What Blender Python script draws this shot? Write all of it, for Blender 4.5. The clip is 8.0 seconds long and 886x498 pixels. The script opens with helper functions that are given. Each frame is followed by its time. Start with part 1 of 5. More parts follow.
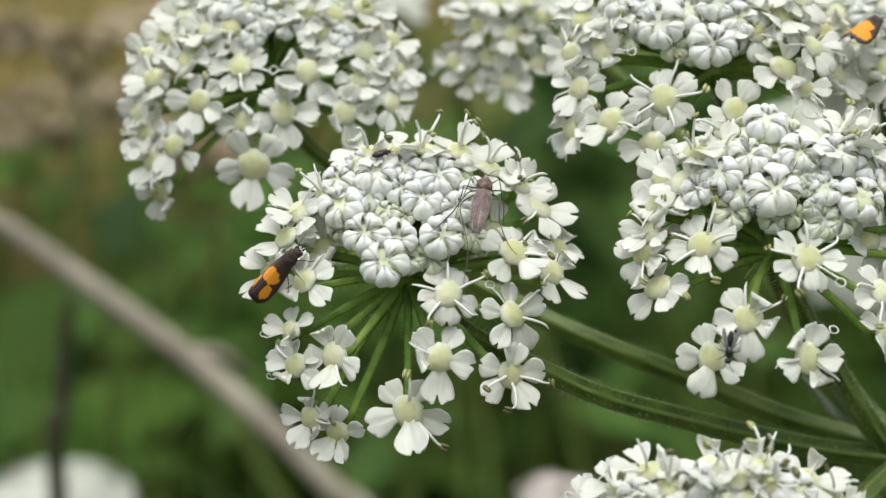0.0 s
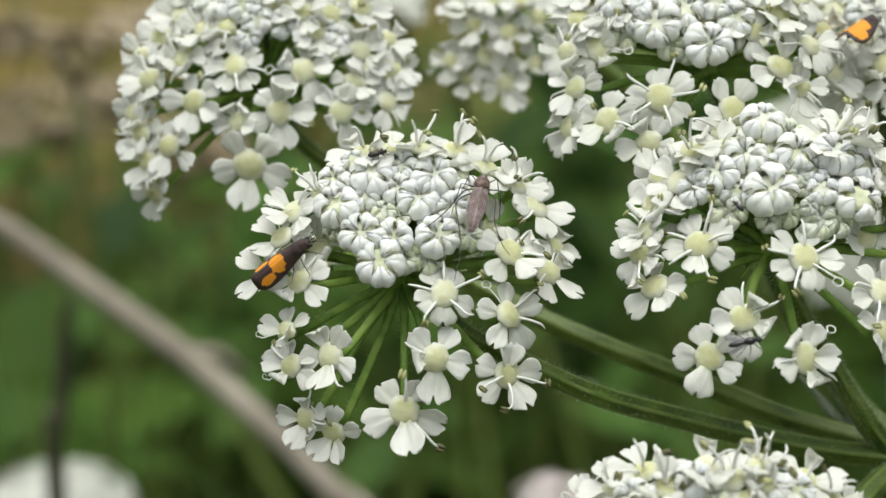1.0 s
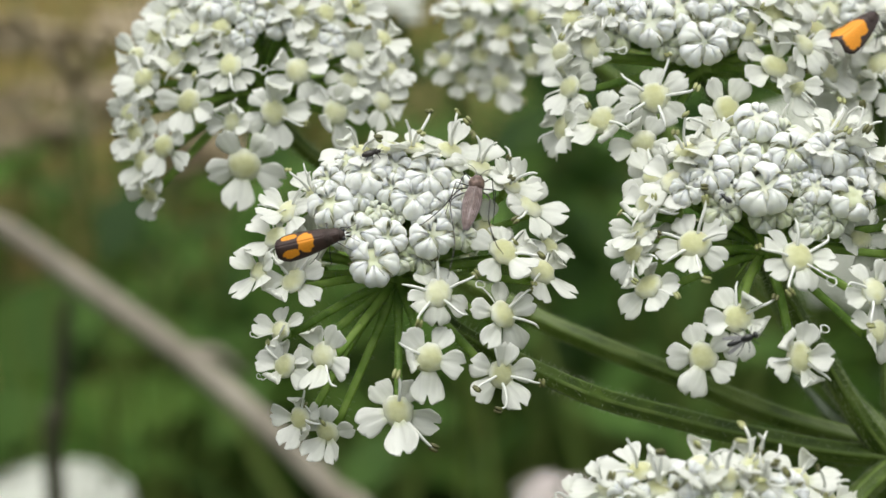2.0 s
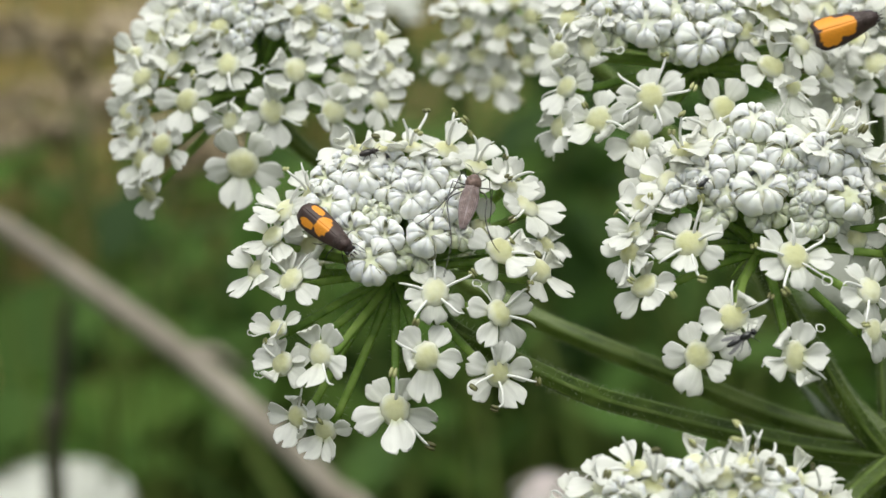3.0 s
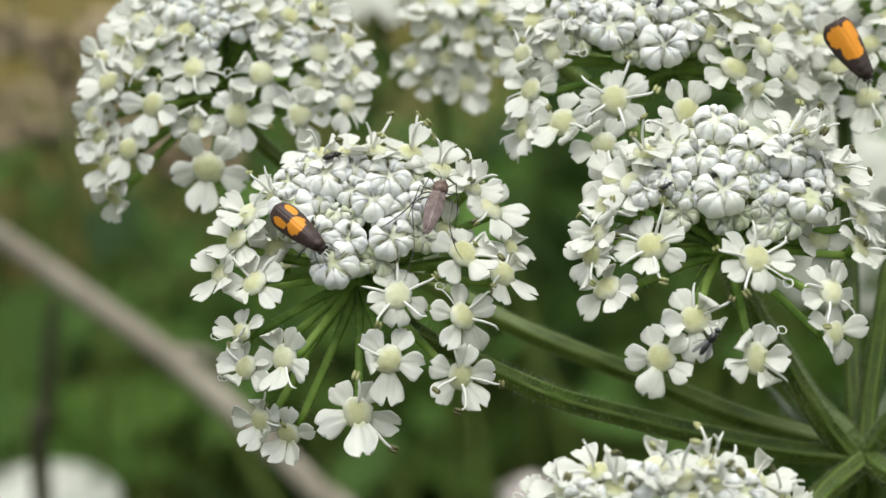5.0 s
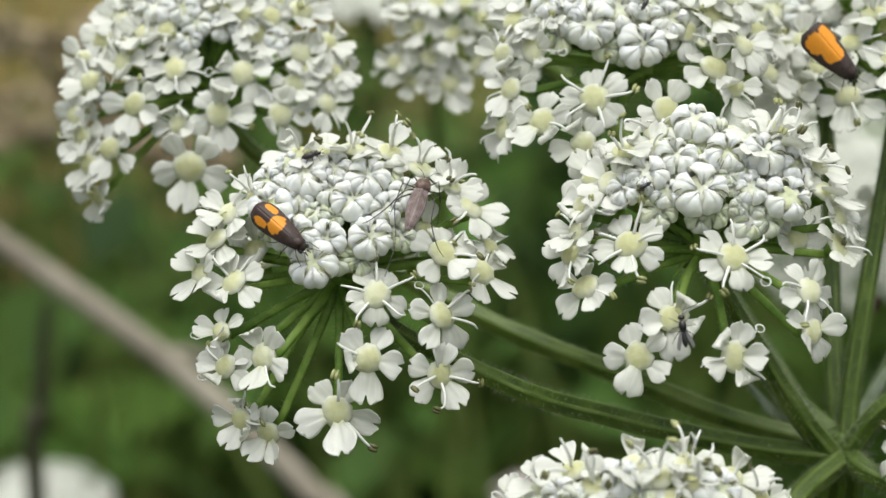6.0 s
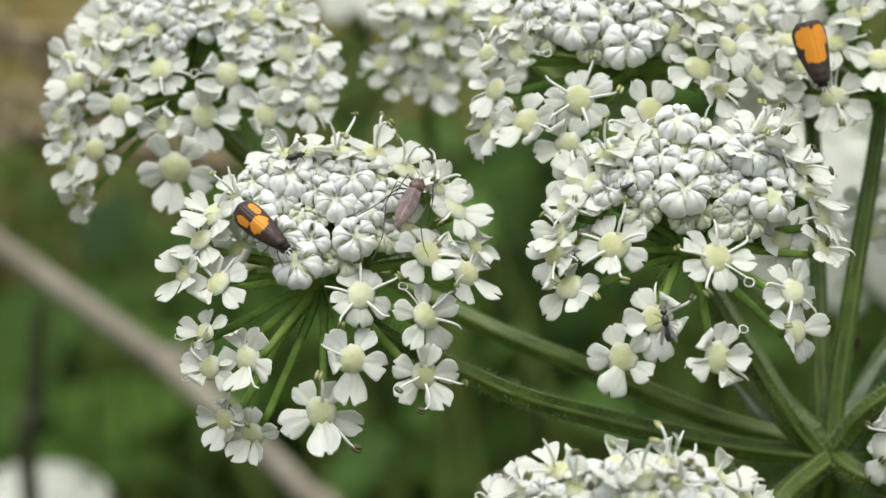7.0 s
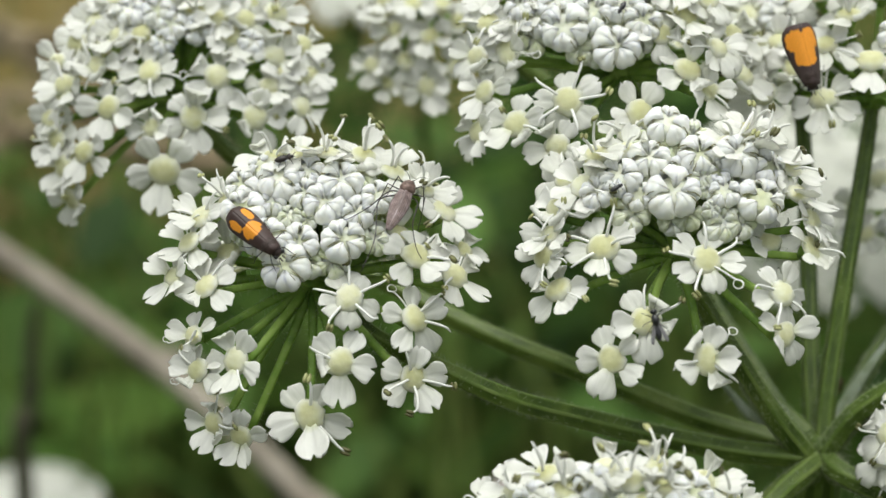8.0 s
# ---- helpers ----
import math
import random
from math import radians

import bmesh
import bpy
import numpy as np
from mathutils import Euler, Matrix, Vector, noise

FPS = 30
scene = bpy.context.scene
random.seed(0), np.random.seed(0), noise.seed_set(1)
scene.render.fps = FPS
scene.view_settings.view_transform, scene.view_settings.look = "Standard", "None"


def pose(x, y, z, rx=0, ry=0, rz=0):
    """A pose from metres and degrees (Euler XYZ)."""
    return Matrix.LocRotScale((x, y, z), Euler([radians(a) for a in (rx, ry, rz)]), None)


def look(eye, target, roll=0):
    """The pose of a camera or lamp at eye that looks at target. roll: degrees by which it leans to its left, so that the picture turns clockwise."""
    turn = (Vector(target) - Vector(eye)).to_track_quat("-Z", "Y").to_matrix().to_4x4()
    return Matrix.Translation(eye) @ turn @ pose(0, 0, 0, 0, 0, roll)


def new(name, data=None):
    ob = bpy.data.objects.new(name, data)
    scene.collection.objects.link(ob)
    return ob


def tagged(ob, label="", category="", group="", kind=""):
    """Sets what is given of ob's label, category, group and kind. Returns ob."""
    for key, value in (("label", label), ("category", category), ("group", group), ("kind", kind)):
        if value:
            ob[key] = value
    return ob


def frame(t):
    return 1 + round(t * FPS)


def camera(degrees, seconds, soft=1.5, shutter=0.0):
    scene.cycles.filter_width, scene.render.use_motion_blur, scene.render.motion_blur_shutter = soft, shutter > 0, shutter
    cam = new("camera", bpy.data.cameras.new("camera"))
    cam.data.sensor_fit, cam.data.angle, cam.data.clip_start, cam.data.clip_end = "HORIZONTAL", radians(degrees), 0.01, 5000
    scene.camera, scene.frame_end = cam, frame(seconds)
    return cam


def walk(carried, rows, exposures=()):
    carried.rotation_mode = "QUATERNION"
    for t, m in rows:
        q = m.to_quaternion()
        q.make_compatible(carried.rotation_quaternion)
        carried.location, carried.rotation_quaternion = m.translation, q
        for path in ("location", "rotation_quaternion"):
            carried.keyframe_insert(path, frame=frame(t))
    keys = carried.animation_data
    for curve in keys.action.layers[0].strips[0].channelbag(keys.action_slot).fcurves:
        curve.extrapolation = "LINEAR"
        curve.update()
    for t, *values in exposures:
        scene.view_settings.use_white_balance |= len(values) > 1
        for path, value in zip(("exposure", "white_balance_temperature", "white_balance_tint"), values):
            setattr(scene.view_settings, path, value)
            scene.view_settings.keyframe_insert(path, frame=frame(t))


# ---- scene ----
# A macro view of white hogweed umbels in a meadow. Sizes are written in millimetres and turned into metres by MM.
MM = 0.001
cam = camera(30.0, 8.0, soft=1.5)
cam.data.dof.use_dof = True
cam.data.dof.focus_distance = 0.157
cam.data.dof.aperture_fstop = 19.5
EYE = pose(0, 0, 1.0, 75, 0, 0)
ROWS = [
    (0.0, -3.934, -0.167, -0.131, -0.009, -0.073, 0.131),
    (0.5, -3.631, -0.314, -0.144, 0.004, -0.036, 0.066),
    (1.0, -3.496, -0.160, -0.601, -0.015, -0.049, 0.047),
    (1.5, -3.032, -0.160, -0.595, -0.020, -0.033, 0.002),
    (3.0, -2.386, -0.282, -0.038, -0.012, 0.041, 0.101),
    (3.5, -1.204, -0.383, 0.608, 0.007, 0.072, 0.056),
    (4.0, -0.669, -0.094, 0.125, -0.013, 0.084, 0.089),
    (4.5, 0.000, 0.000, 0.000, 0.000, 0.002, 0.000),
    (6.0, 3.058, -0.139, 0.366, 0.006, 0.016, -0.153),
    (6.5, 3.904, -0.007, 0.192, 0.009, 0.005, -0.157),
    (7.0, 4.529, -0.086, 0.411, 0.015, -0.002, -0.199),
    (7.5, 5.010, -0.003, 0.481, 0.022, -0.027, -0.245),
    (8.0, 5.453, 0.106, 0.021, 0.021, -0.055, -0.269),
]
walk(cam, [(t, EYE @ pose(MM * x, MM * y, MM * z, rx, ry, rz)) for t, x, y, z, rx, ry, rz in ROWS],
     exposures=[(0.0, -0.05, 6600, 5), (8.0, -0.05, 6600, 5)])

# ---- light: a bright overcast sky with a very soft sun above the meadow ----
SUN_UP, SUN_ROUND = radians(83), radians(200)
world = bpy.data.worlds.new("sky")
scene.world = world
world.use_nodes = True
wn, wl = world.node_tree.nodes, world.node_tree.links
sky = wn.new("ShaderNodeTexSky")
sky.sky_type = "NISHITA"
sky.sun_disc = False
sky.sun_elevation, sky.sun_rotation = SUN_UP, SUN_ROUND
sky.air_density, sky.dust_density = 1.0, 4.0
grey = wn.new("ShaderNodeHueSaturation")
grey.inputs["Saturation"].default_value = 0.2
wl.new(sky.outputs[0], grey.inputs["Color"])
wl.new(grey.outputs[0], wn["Background"].inputs["Color"])
wn["Background"].inputs["Strength"].default_value = 0.18
sun = new("sun", bpy.data.lights.new("sun", "SUN"))
sun.data.energy, sun.data.angle, sun.data.color = 2.35, radians(60), (0.975, 0.97, 0.925)
sun_way = Vector((math.sin(SUN_ROUND) * math.cos(SUN_UP), math.cos(SUN_ROUND) * math.cos(SUN_UP), math.sin(SUN_UP)))
sun.matrix_world = look(sun_way * 5, (0, 0, 0))


# ---- materials ----
def material(name, colors, scale, rough=0.6, bump=0.0, bump_scale=None, shine=0.5, through_light=0.0, detail=4.0, per_object=0.0, metal=0.0, per_piece=0.0, grain=None):
    """A principled surface whose colour wanders between the given colours by noise of that scale (per metre),
    with fine relief, and for thin leaves and petals a share of light that passes through."""
    mat = bpy.data.materials.new(name)
    mat.use_nodes = True
    nodes, links = mat.node_tree.nodes, mat.node_tree.links
    bsdf, out = nodes["Principled BSDF"], nodes["Material Output"]
    spot = nodes.new("ShaderNodeTexCoord")
    wander = nodes.new("ShaderNodeTexNoise")
    wander.inputs["Scale"].default_value, wander.inputs["Detail"].default_value = scale, detail
    links.new(spot.outputs["Object"], wander.inputs["Vector"])
    ramp = nodes.new("ShaderNodeValToRGB")
    first = 0.3
    step = 0.4 / max(1, len(colors) - 1)
    for n, c in enumerate(colors):
        e = ramp.color_ramp.elements[n] if n < 2 else ramp.color_ramp.elements.new(1.0)
        e.position, e.color = first + n * step, (*c, 1)
    fac = wander.outputs["Fac"]
    if per_object:
        info = nodes.new("ShaderNodeObjectInfo")
        mix = nodes.new("ShaderNodeMath")
        mix.operation = "MULTIPLY_ADD"
        links.new(info.outputs["Random"], mix.inputs[0])
        mix.inputs[1].default_value = per_object
        shift = nodes.new("ShaderNodeMath")
        shift.operation = "SUBTRACT"
        links.new(fac, shift.inputs[0])
        shift.inputs[1].default_value = per_object / 2
        links.new(shift.outputs[0], mix.inputs[2])
        fac = mix.outputs[0]
    if per_piece:
        each = nodes.new("ShaderNodeNewGeometry")
        spread = nodes.new("ShaderNodeMath")
        spread.operation = "MULTIPLY_ADD"
        links.new(each.outputs["Random Per Island"], spread.inputs[0])
        spread.inputs[1].default_value = per_piece
        less = nodes.new("ShaderNodeMath")
        less.operation = "SUBTRACT"
        links.new(fac, less.inputs[0])
        less.inputs[1].default_value = per_piece / 2
        links.new(less.outputs[0], spread.inputs[2])
        fac = spread.outputs[0]
    links.new(fac, ramp.inputs["Fac"])
    colour = ramp.outputs["Color"]
    links.new(colour, bsdf.inputs["Base Color"])
    bsdf.inputs["Roughness"].default_value = rough
    bsdf.inputs["Metallic"].default_value = metal
    bsdf.inputs["Specular IOR Level"].default_value = shine
    relief = None
    if bump:
        fine = nodes.new("ShaderNodeTexNoise")
        fine.inputs["Scale"].default_value, fine.inputs["Detail"].default_value = bump_scale or scale * 4, 3.0
        along = spot.outputs["Object"]
        if grain:
            drawn = nodes.new("ShaderNodeMapping")
            drawn.inputs["Scale"].default_value = grain
            links.new(along, drawn.inputs["Vector"])
            along = drawn.outputs[0]
        links.new(along, fine.inputs["Vector"])
        relief = nodes.new("ShaderNodeBump")
        relief.inputs["Strength"].default_value, relief.inputs["Distance"].default_value = bump, 0.3 / (bump_scale or scale * 4)
        links.new(fine.outputs["Fac"], relief.inputs["Height"])
        links.new(relief.outputs[0], bsdf.inputs["Normal"])
    if through_light:
        thin = nodes.new("ShaderNodeBsdfTranslucent")
        links.new(colour, thin.inputs["Color"])
        both = nodes.new("ShaderNodeMixShader")
        both.inputs[0].default_value = through_light
        links.new(bsdf.outputs[0], both.inputs[1])
        links.new(thin.outputs[0], both.inputs[2])
        links.new(both.outputs[0], out.inputs["Surface"])
    return mat


PETAL = material("petal_white", [(0.80, 0.81, 0.735), (0.865, 0.87, 0.82), (0.895, 0.895, 0.86)], 500, 0.5, 0.7, 3000, 0.3, 0.42, per_object=0.25, grain=(0.14, 1.0, 0.5))
BUD = material("bud_white", [(0.80, 0.82, 0.715), (0.865, 0.87, 0.80), (0.89, 0.89, 0.845)], 900, 0.45, 0.8, 2200, 0.35, 0.0, per_object=0.3, grain=(0.2, 1.0, 0.2))
GREENBUD = material("green_bud", [(0.62, 0.68, 0.40), (0.73, 0.77, 0.55), (0.80, 0.82, 0.68)], 1100, 0.5, 0.25, 3000, 0.4, 0.0, per_object=0.3)
BUDHEART = material("bud_heart", [(0.62, 0.65, 0.44), (0.72, 0.74, 0.57), (0.79, 0.80, 0.68)], 900, 0.7, 0.3, 2000, 0.2, per_object=0.4)
DISC = material("nectar_disc", [(0.60, 0.60, 0.34), (0.69, 0.69, 0.43), (0.77, 0.77, 0.55)], 700, 0.7, 0.5, 1500, 0.25, 0.2, per_object=0.4)
FILAMENT = material("filament_white", [(0.76, 0.77, 0.70), (0.85, 0.85, 0.83)], 700, 0.45, 0.1, 3000, 0.4, 0.1)
CURLED = material("curled_filament", [(0.14, 0.135, 0.05), (0.30, 0.295, 0.14)], 1500, 0.5)
ANTHER = material("anther_olive", [(0.09, 0.088, 0.028), (0.22, 0.225, 0.085), (0.36, 0.37, 0.17)], 2600, 0.5, 0.5, 5000, 0.5, per_object=0.6)

PINKISH = material("pinkish_petal", [(0.70, 0.62, 0.60), (0.80, 0.73, 0.71)], 300, 0.5, 0.2, 2000, 0.3, 0.3)


def by_distance(mat, colour, inner, outer, core=False):
    """Blends the surface with another colour by the distance from the middle, in metres: at the rim, or at the core."""
    nodes, links = mat.node_tree.nodes, mat.node_tree.links
    spot = next(n for n in nodes if n.type == "TEX_COORD")
    away = nodes.new("ShaderNodeVectorMath")
    away.operation = "LENGTH"
    links.new(spot.outputs["Object"], away.inputs[0])
    share = nodes.new("ShaderNodeMapRange")
    share.inputs["From Min"].default_value, share.inputs["From Max"].default_value = inner, outer
    links.new(away.outputs["Value"], share.inputs["Value"])
    blend = nodes.new("ShaderNodeMix")
    blend.data_type = "RGBA"
    links.new(share.outputs[0], blend.inputs["Factor"])
    links.new(next(n for n in nodes if n.type == "VALTORGB").outputs["Color"], blend.inputs["B" if core else "A"])
    blend.inputs["A" if core else "B"].default_value = (*colour, 1)
    links.new(blend.outputs["Result"], nodes["Principled BSDF"].inputs["Base Color"])


def veined(mat, least):
    """Faint lengthwise veins: the relief's own grain also dims the colour a little."""
    nodes, links = mat.node_tree.nodes, mat.node_tree.links
    bsdf = nodes["Principled BSDF"]
    grain = next(n for n in nodes if n.type == "BUMP").inputs["Height"].links[0].from_socket
    before = bsdf.inputs["Base Color"].links[0].from_socket
    share = nodes.new("ShaderNodeMapRange")
    share.inputs["From Min"].default_value, share.inputs["From Max"].default_value = 0.36, 0.6
    share.inputs["To Min"].default_value = least
    links.new(grain, share.inputs["Value"])
    dim = nodes.new("ShaderNodeVectorMath")
    dim.operation = "SCALE"
    links.new(before, dim.inputs[0])
    links.new(share.outputs[0], dim.inputs["Scale"])
    links.new(dim.outputs[0], bsdf.inputs["Base Color"])
    for n in nodes:
        if n.type == "BSDF_TRANSLUCENT":
            links.new(dim.outputs[0], n.inputs["Color"])


by_distance(DISC, (0.84, 0.845, 0.74), 1.0 * MM, 1.62 * MM)
by_distance(BUD, (0.72, 0.77, 0.48), 0.8 * MM, 1.4 * MM, True)
by_distance(PETAL, (0.74, 0.77, 0.56), 0.7 * MM, 1.6 * MM, True)
veined(PETAL, 0.92)
veined(BUD, 0.95)
for juicy in (BUD, GREENBUD, DISC, BUDHEART):
    flesh = juicy.node_tree.nodes["Principled BSDF"].inputs
    flesh["Subsurface Weight"].default_value, flesh["Subsurface Scale"].default_value = 0.9, 1.3 * MM
    flesh["Subsurface Radius"].default_value = (1.0, 0.95, 0.8)
STALK = material("stalk_green", [(0.0406, 0.0724, 0.0102), (0.0786, 0.1256, 0.0191), (0.129, 0.1811, 0.0383)], 260, 0.42, 0.4, 1500, 0.35, per_object=0.2)
RIB = material("pale_rib_green", [(0.0845, 0.1386, 0.0213), (0.13, 0.194, 0.0398), (0.1885, 0.2439, 0.071)], 300, 0.45, 0.3, 1800, 0.35, per_object=0.2)
PEDICEL = material("pedicel_green", [(0.13, 0.25, 0.034), (0.23, 0.38, 0.062), (0.36, 0.52, 0.115)], 500, 0.5, 0.3, 2000, 0.4, 0.38, per_object=0.3)
PALE = material("papery_bract", [(0.216, 0.2812, 0.154), (0.3312, 0.3952, 0.28), (0.4464, 0.5016, 0.42)], 500, 0.5, 0.6, 1500, 0.4, 0.35, grain=(0.3, 1.0, 0.3))
HAIR = material("plant_hair", [(0.30, 0.36, 0.20), (0.45, 0.48, 0.34)], 800, 0.6)
for downy in (STALK, RIB, PEDICEL):
    nap = downy.node_tree.nodes["Principled BSDF"].inputs
    nap["Sheen Weight"].default_value, nap["Sheen Roughness"].default_value, nap["Sheen Tint"].default_value = 0.05, 0.35, (0.85, 0.95, 0.75, 1)
DRY = material("dry_stem", [(0.1899, 0.1637, 0.1287), (0.2848, 0.2515, 0.2047), (0.3798, 0.3392, 0.2807)], 60, 0.8, 0.4, 500, 0.2)
WITHER = material("withered_brown", [(0.1785, 0.1378, 0.0828), (0.3441, 0.2755, 0.1785), (0.4844, 0.4007, 0.2804)], 60, 0.8, 0.4, 500, 0.2, per_object=0.4)
BARK = material("dark_dead_stem", [(0.032, 0.034, 0.018), (0.055, 0.054, 0.03)], 80, 0.8, 0.4, 600, 0.2)
GRASS = material("grass_green", [(0.1136, 0.1618, 0.0391), (0.1579, 0.2206, 0.0531), (0.2072, 0.2648, 0.0743)], 6, 0.65, 0, None, 0.15, 0.45, 2.0, per_piece=0.5)
LEAF = material("leaf_green", [(0.0342, 0.0681, 0.0194), (0.0685, 0.1306, 0.0309), (0.1333, 0.246, 0.0581)], 9, 0.65, 0.2, 300, 0.15, 0.45, 2.0, per_piece=0.75)
FRESH = material("fresh_leaf_green", [(0.053, 0.1064, 0.0176), (0.0756, 0.1483, 0.0253), (0.1096, 0.1976, 0.0353)], 9, 0.65, 0.2, 300, 0.15, 0.35, 2.0, per_piece=0.6)
STRAW = material("straw", [(0.2831, 0.2086, 0.0678), (0.472, 0.3478, 0.1242), (0.5899, 0.4753, 0.2257)], 8, 0.7, 0, None, 0.2, 0.2, 2.0, per_piece=0.5)
SOIL = material("meadow_soil", [(0.0638, 0.0762, 0.0319), (0.0912, 0.0986, 0.0438), (0.1186, 0.1165, 0.0547)], 5, 0.9, 0.5, 60, 0.1)


# ---- building helpers ----
def part(name, bm, mats, parent=None, label="", smooth=True):
    """Links a bmesh as one mesh object under a thing or a part."""
    me = bpy.data.meshes.new(name)
    bm.to_mesh(me)
    bm.free()
    return piece(name, me, mats, parent, label, smooth)


def piece(name, me, mats=None, parent=None, label="", smooth=True):
    if mats is not None:
        for m in (mats if isinstance(mats, (list, tuple)) else [mats]):
            me.materials.append(m)
        if smooth:
            me.shade_smooth()
    ob = new(name, me)
    if parent is not None:
        ob.parent = parent
    if label:
        tagged(ob, label)
    return ob


def shell(bm, rows, thick, mat=0):
    """A thin closed shell over a grid of points (rows of equal length)."""
    nu, nv = len(rows), len(rows[0])
    pts = np.array(rows)
    du = np.gradient(pts, axis=0)
    dv = np.gradient(pts, axis=1)
    nor = np.cross(du, dv)
    nor /= np.linalg.norm(nor, axis=2, keepdims=True) + 1e-12
    top = [[bm.verts.new(pts[i, j] + nor[i, j] * thick / 2) for j in range(nv)] for i in range(nu)]
    low = [[bm.verts.new(pts[i, j] - nor[i, j] * thick / 2) for j in range(nv)] for i in range(nu)]
    faces = []
    for i in range(nu - 1):
        for j in range(nv - 1):
            faces.append(bm.faces.new((top[i][j], top[i + 1][j], top[i + 1][j + 1], top[i][j + 1])))
            faces.append(bm.faces.new((low[i][j], low[i][j + 1], low[i + 1][j + 1], low[i + 1][j])))
    edge = [(i, 0) for i in range(nu)] + [(nu - 1, j) for j in range(1, nv)] + [(i, nv - 1) for i in range(nu - 2, -1, -1)] + [(0, j) for j in range(nv - 2, 0, -1)]
    for (a, b), (c, d) in zip(edge, edge[1:] + edge[:1]):
        faces.append(bm.faces.new((top[a][b], low[a][b], low[c][d], top[c][d])))
    for f in faces:
        f.material_index = mat
    return bm


def smooth_path(points, steps):
    """Catmull-Rom through the points."""
    p = [Vector(q) for q in points]
    p = [p[0] * 2 - p[1]] + p + [p[-1] * 2 - p[-2]]
    out = []
    for k in range(1, len(p) - 2):
        a, b, c, d = p[k - 1:k + 3]
        for n in range(steps):
            t = n / steps
            out.append(0.5 * (2 * b + (c - a) * t + (2 * a - 5 * b + 4 * c - d) * t * t + (3 * b - a - 3 * c + d) * t ** 3))
    out.append(p[-2])
    return out


def tube(bm, path, radii, sides=8, ridge=0.0, ridges=0, mat=0, flat=1.0, crest=None):
    """A tapered tube along a path, with lengthwise ridges if wanted."""
    path = [Vector(q) for q in path]
    n = len(path)
    if not isinstance(radii, (list, tuple)):
        radii = [radii] * n
    if len(radii) != n:
        radii = [float(r) for r in np.interp(np.linspace(0, 1, n), np.linspace(0, 1, len(radii)), radii)]
    side = None
    rings = []
    for k in range(n):
        way = (path[min(k + 1, n - 1)] - path[max(k - 1, 0)]).normalized()
        if side is None:
            side = way.orthogonal().normalized()
        else:
            side = (side - way * side.dot(way)).normalized()
        up = way.cross(side)
        ring = []
        for s in range(sides):
            a = 2 * math.pi * s / sides
            r = radii[k] * (1 + (ridge * math.cos(ridges * a) if ridges else 0))
            ring.append(bm.verts.new(path[k] + side * (r * math.cos(a)) + up * (r * flat * math.sin(a))))
        rings.append(ring)
    made = []
    for a, b in zip(rings, rings[1:]):
        for s in range(sides):
            made.append(bm.faces.new((a[s], a[(s + 1) % sides], b[(s + 1) % sides], b[s])))
    made.append(bm.faces.new(rings[0][::-1]))
    made.append(bm.faces.new(rings[-1]))
    for n, f in enumerate(made):
        f.material_index = mat
        if crest is not None and n < len(made) - 2:
            a = 2 * math.pi * (n % sides + 0.5) / sides
            if math.cos(ridges * a) > 0.6:
                f.material_index = crest
    return bm


def lathe(bm, profile, sides=12, mat=0, wobble=0.0, m=None):
    """A turned form about z from (radius, height) pairs."""
    m = m or Matrix()
    rings = []
    for r, z in profile:
        rings.append([bm.verts.new(m @ Vector((r * math.cos(2 * math.pi * s / sides) * (1 + wobble * math.sin(5.3 * s + z * 3000)),
                                               r * math.sin(2 * math.pi * s / sides) * (1 + wobble * math.cos(3.7 * s)), z))) for s in range(sides)])
    made = []
    for a, b in zip(rings, rings[1:]):
        for s in range(sides):
            made.append(bm.faces.new((a[s], a[(s + 1) % sides], b[(s + 1) % sides], b[s])))
    made.append(bm.faces.new(rings[0][::-1]))
    made.append(bm.faces.new(rings[-1]))
    for f in made:
        f.material_index = mat
    return bm


def ball(bm, centre, radii, mat=0, m=None, u=10, v=7):
    """An egg-shaped body."""
    m = (m or Matrix()) @ Matrix.Translation(centre)
    prof = [(max(0.02, math.sin(math.pi * k / v)), -math.cos(math.pi * k / v)) for k in range(v + 1)]
    return lathe(bm, prof, u, mat, 0.0, m @ Matrix.Diagonal((*radii, 1)))


# ---- ground ----
bm = bmesh.new()
N = 40
xs = [math.copysign(abs(k) ** 3 * 400, k) for k in np.linspace(-1, 1, N)]
grid = [[bm.verts.new((x, y + 1.0, 0.03 * noise.noise(Vector((x * 1.7, y * 1.7, 0))) - 0.002 * abs(y))) for y in xs] for x in xs]
for i in range(N - 1):
    for j in range(N - 1):
        bm.faces.new((grid[i][j], grid[i + 1][j], grid[i + 1][j + 1], grid[i][j + 1]))
tagged(part("ground", bm, SOIL), "dark meadow soil under tall grass", "ground", kind="structure")


# ---- florets: shared meshes for petals, discs and stamens, in several shapes ----
rng = random.Random(11)


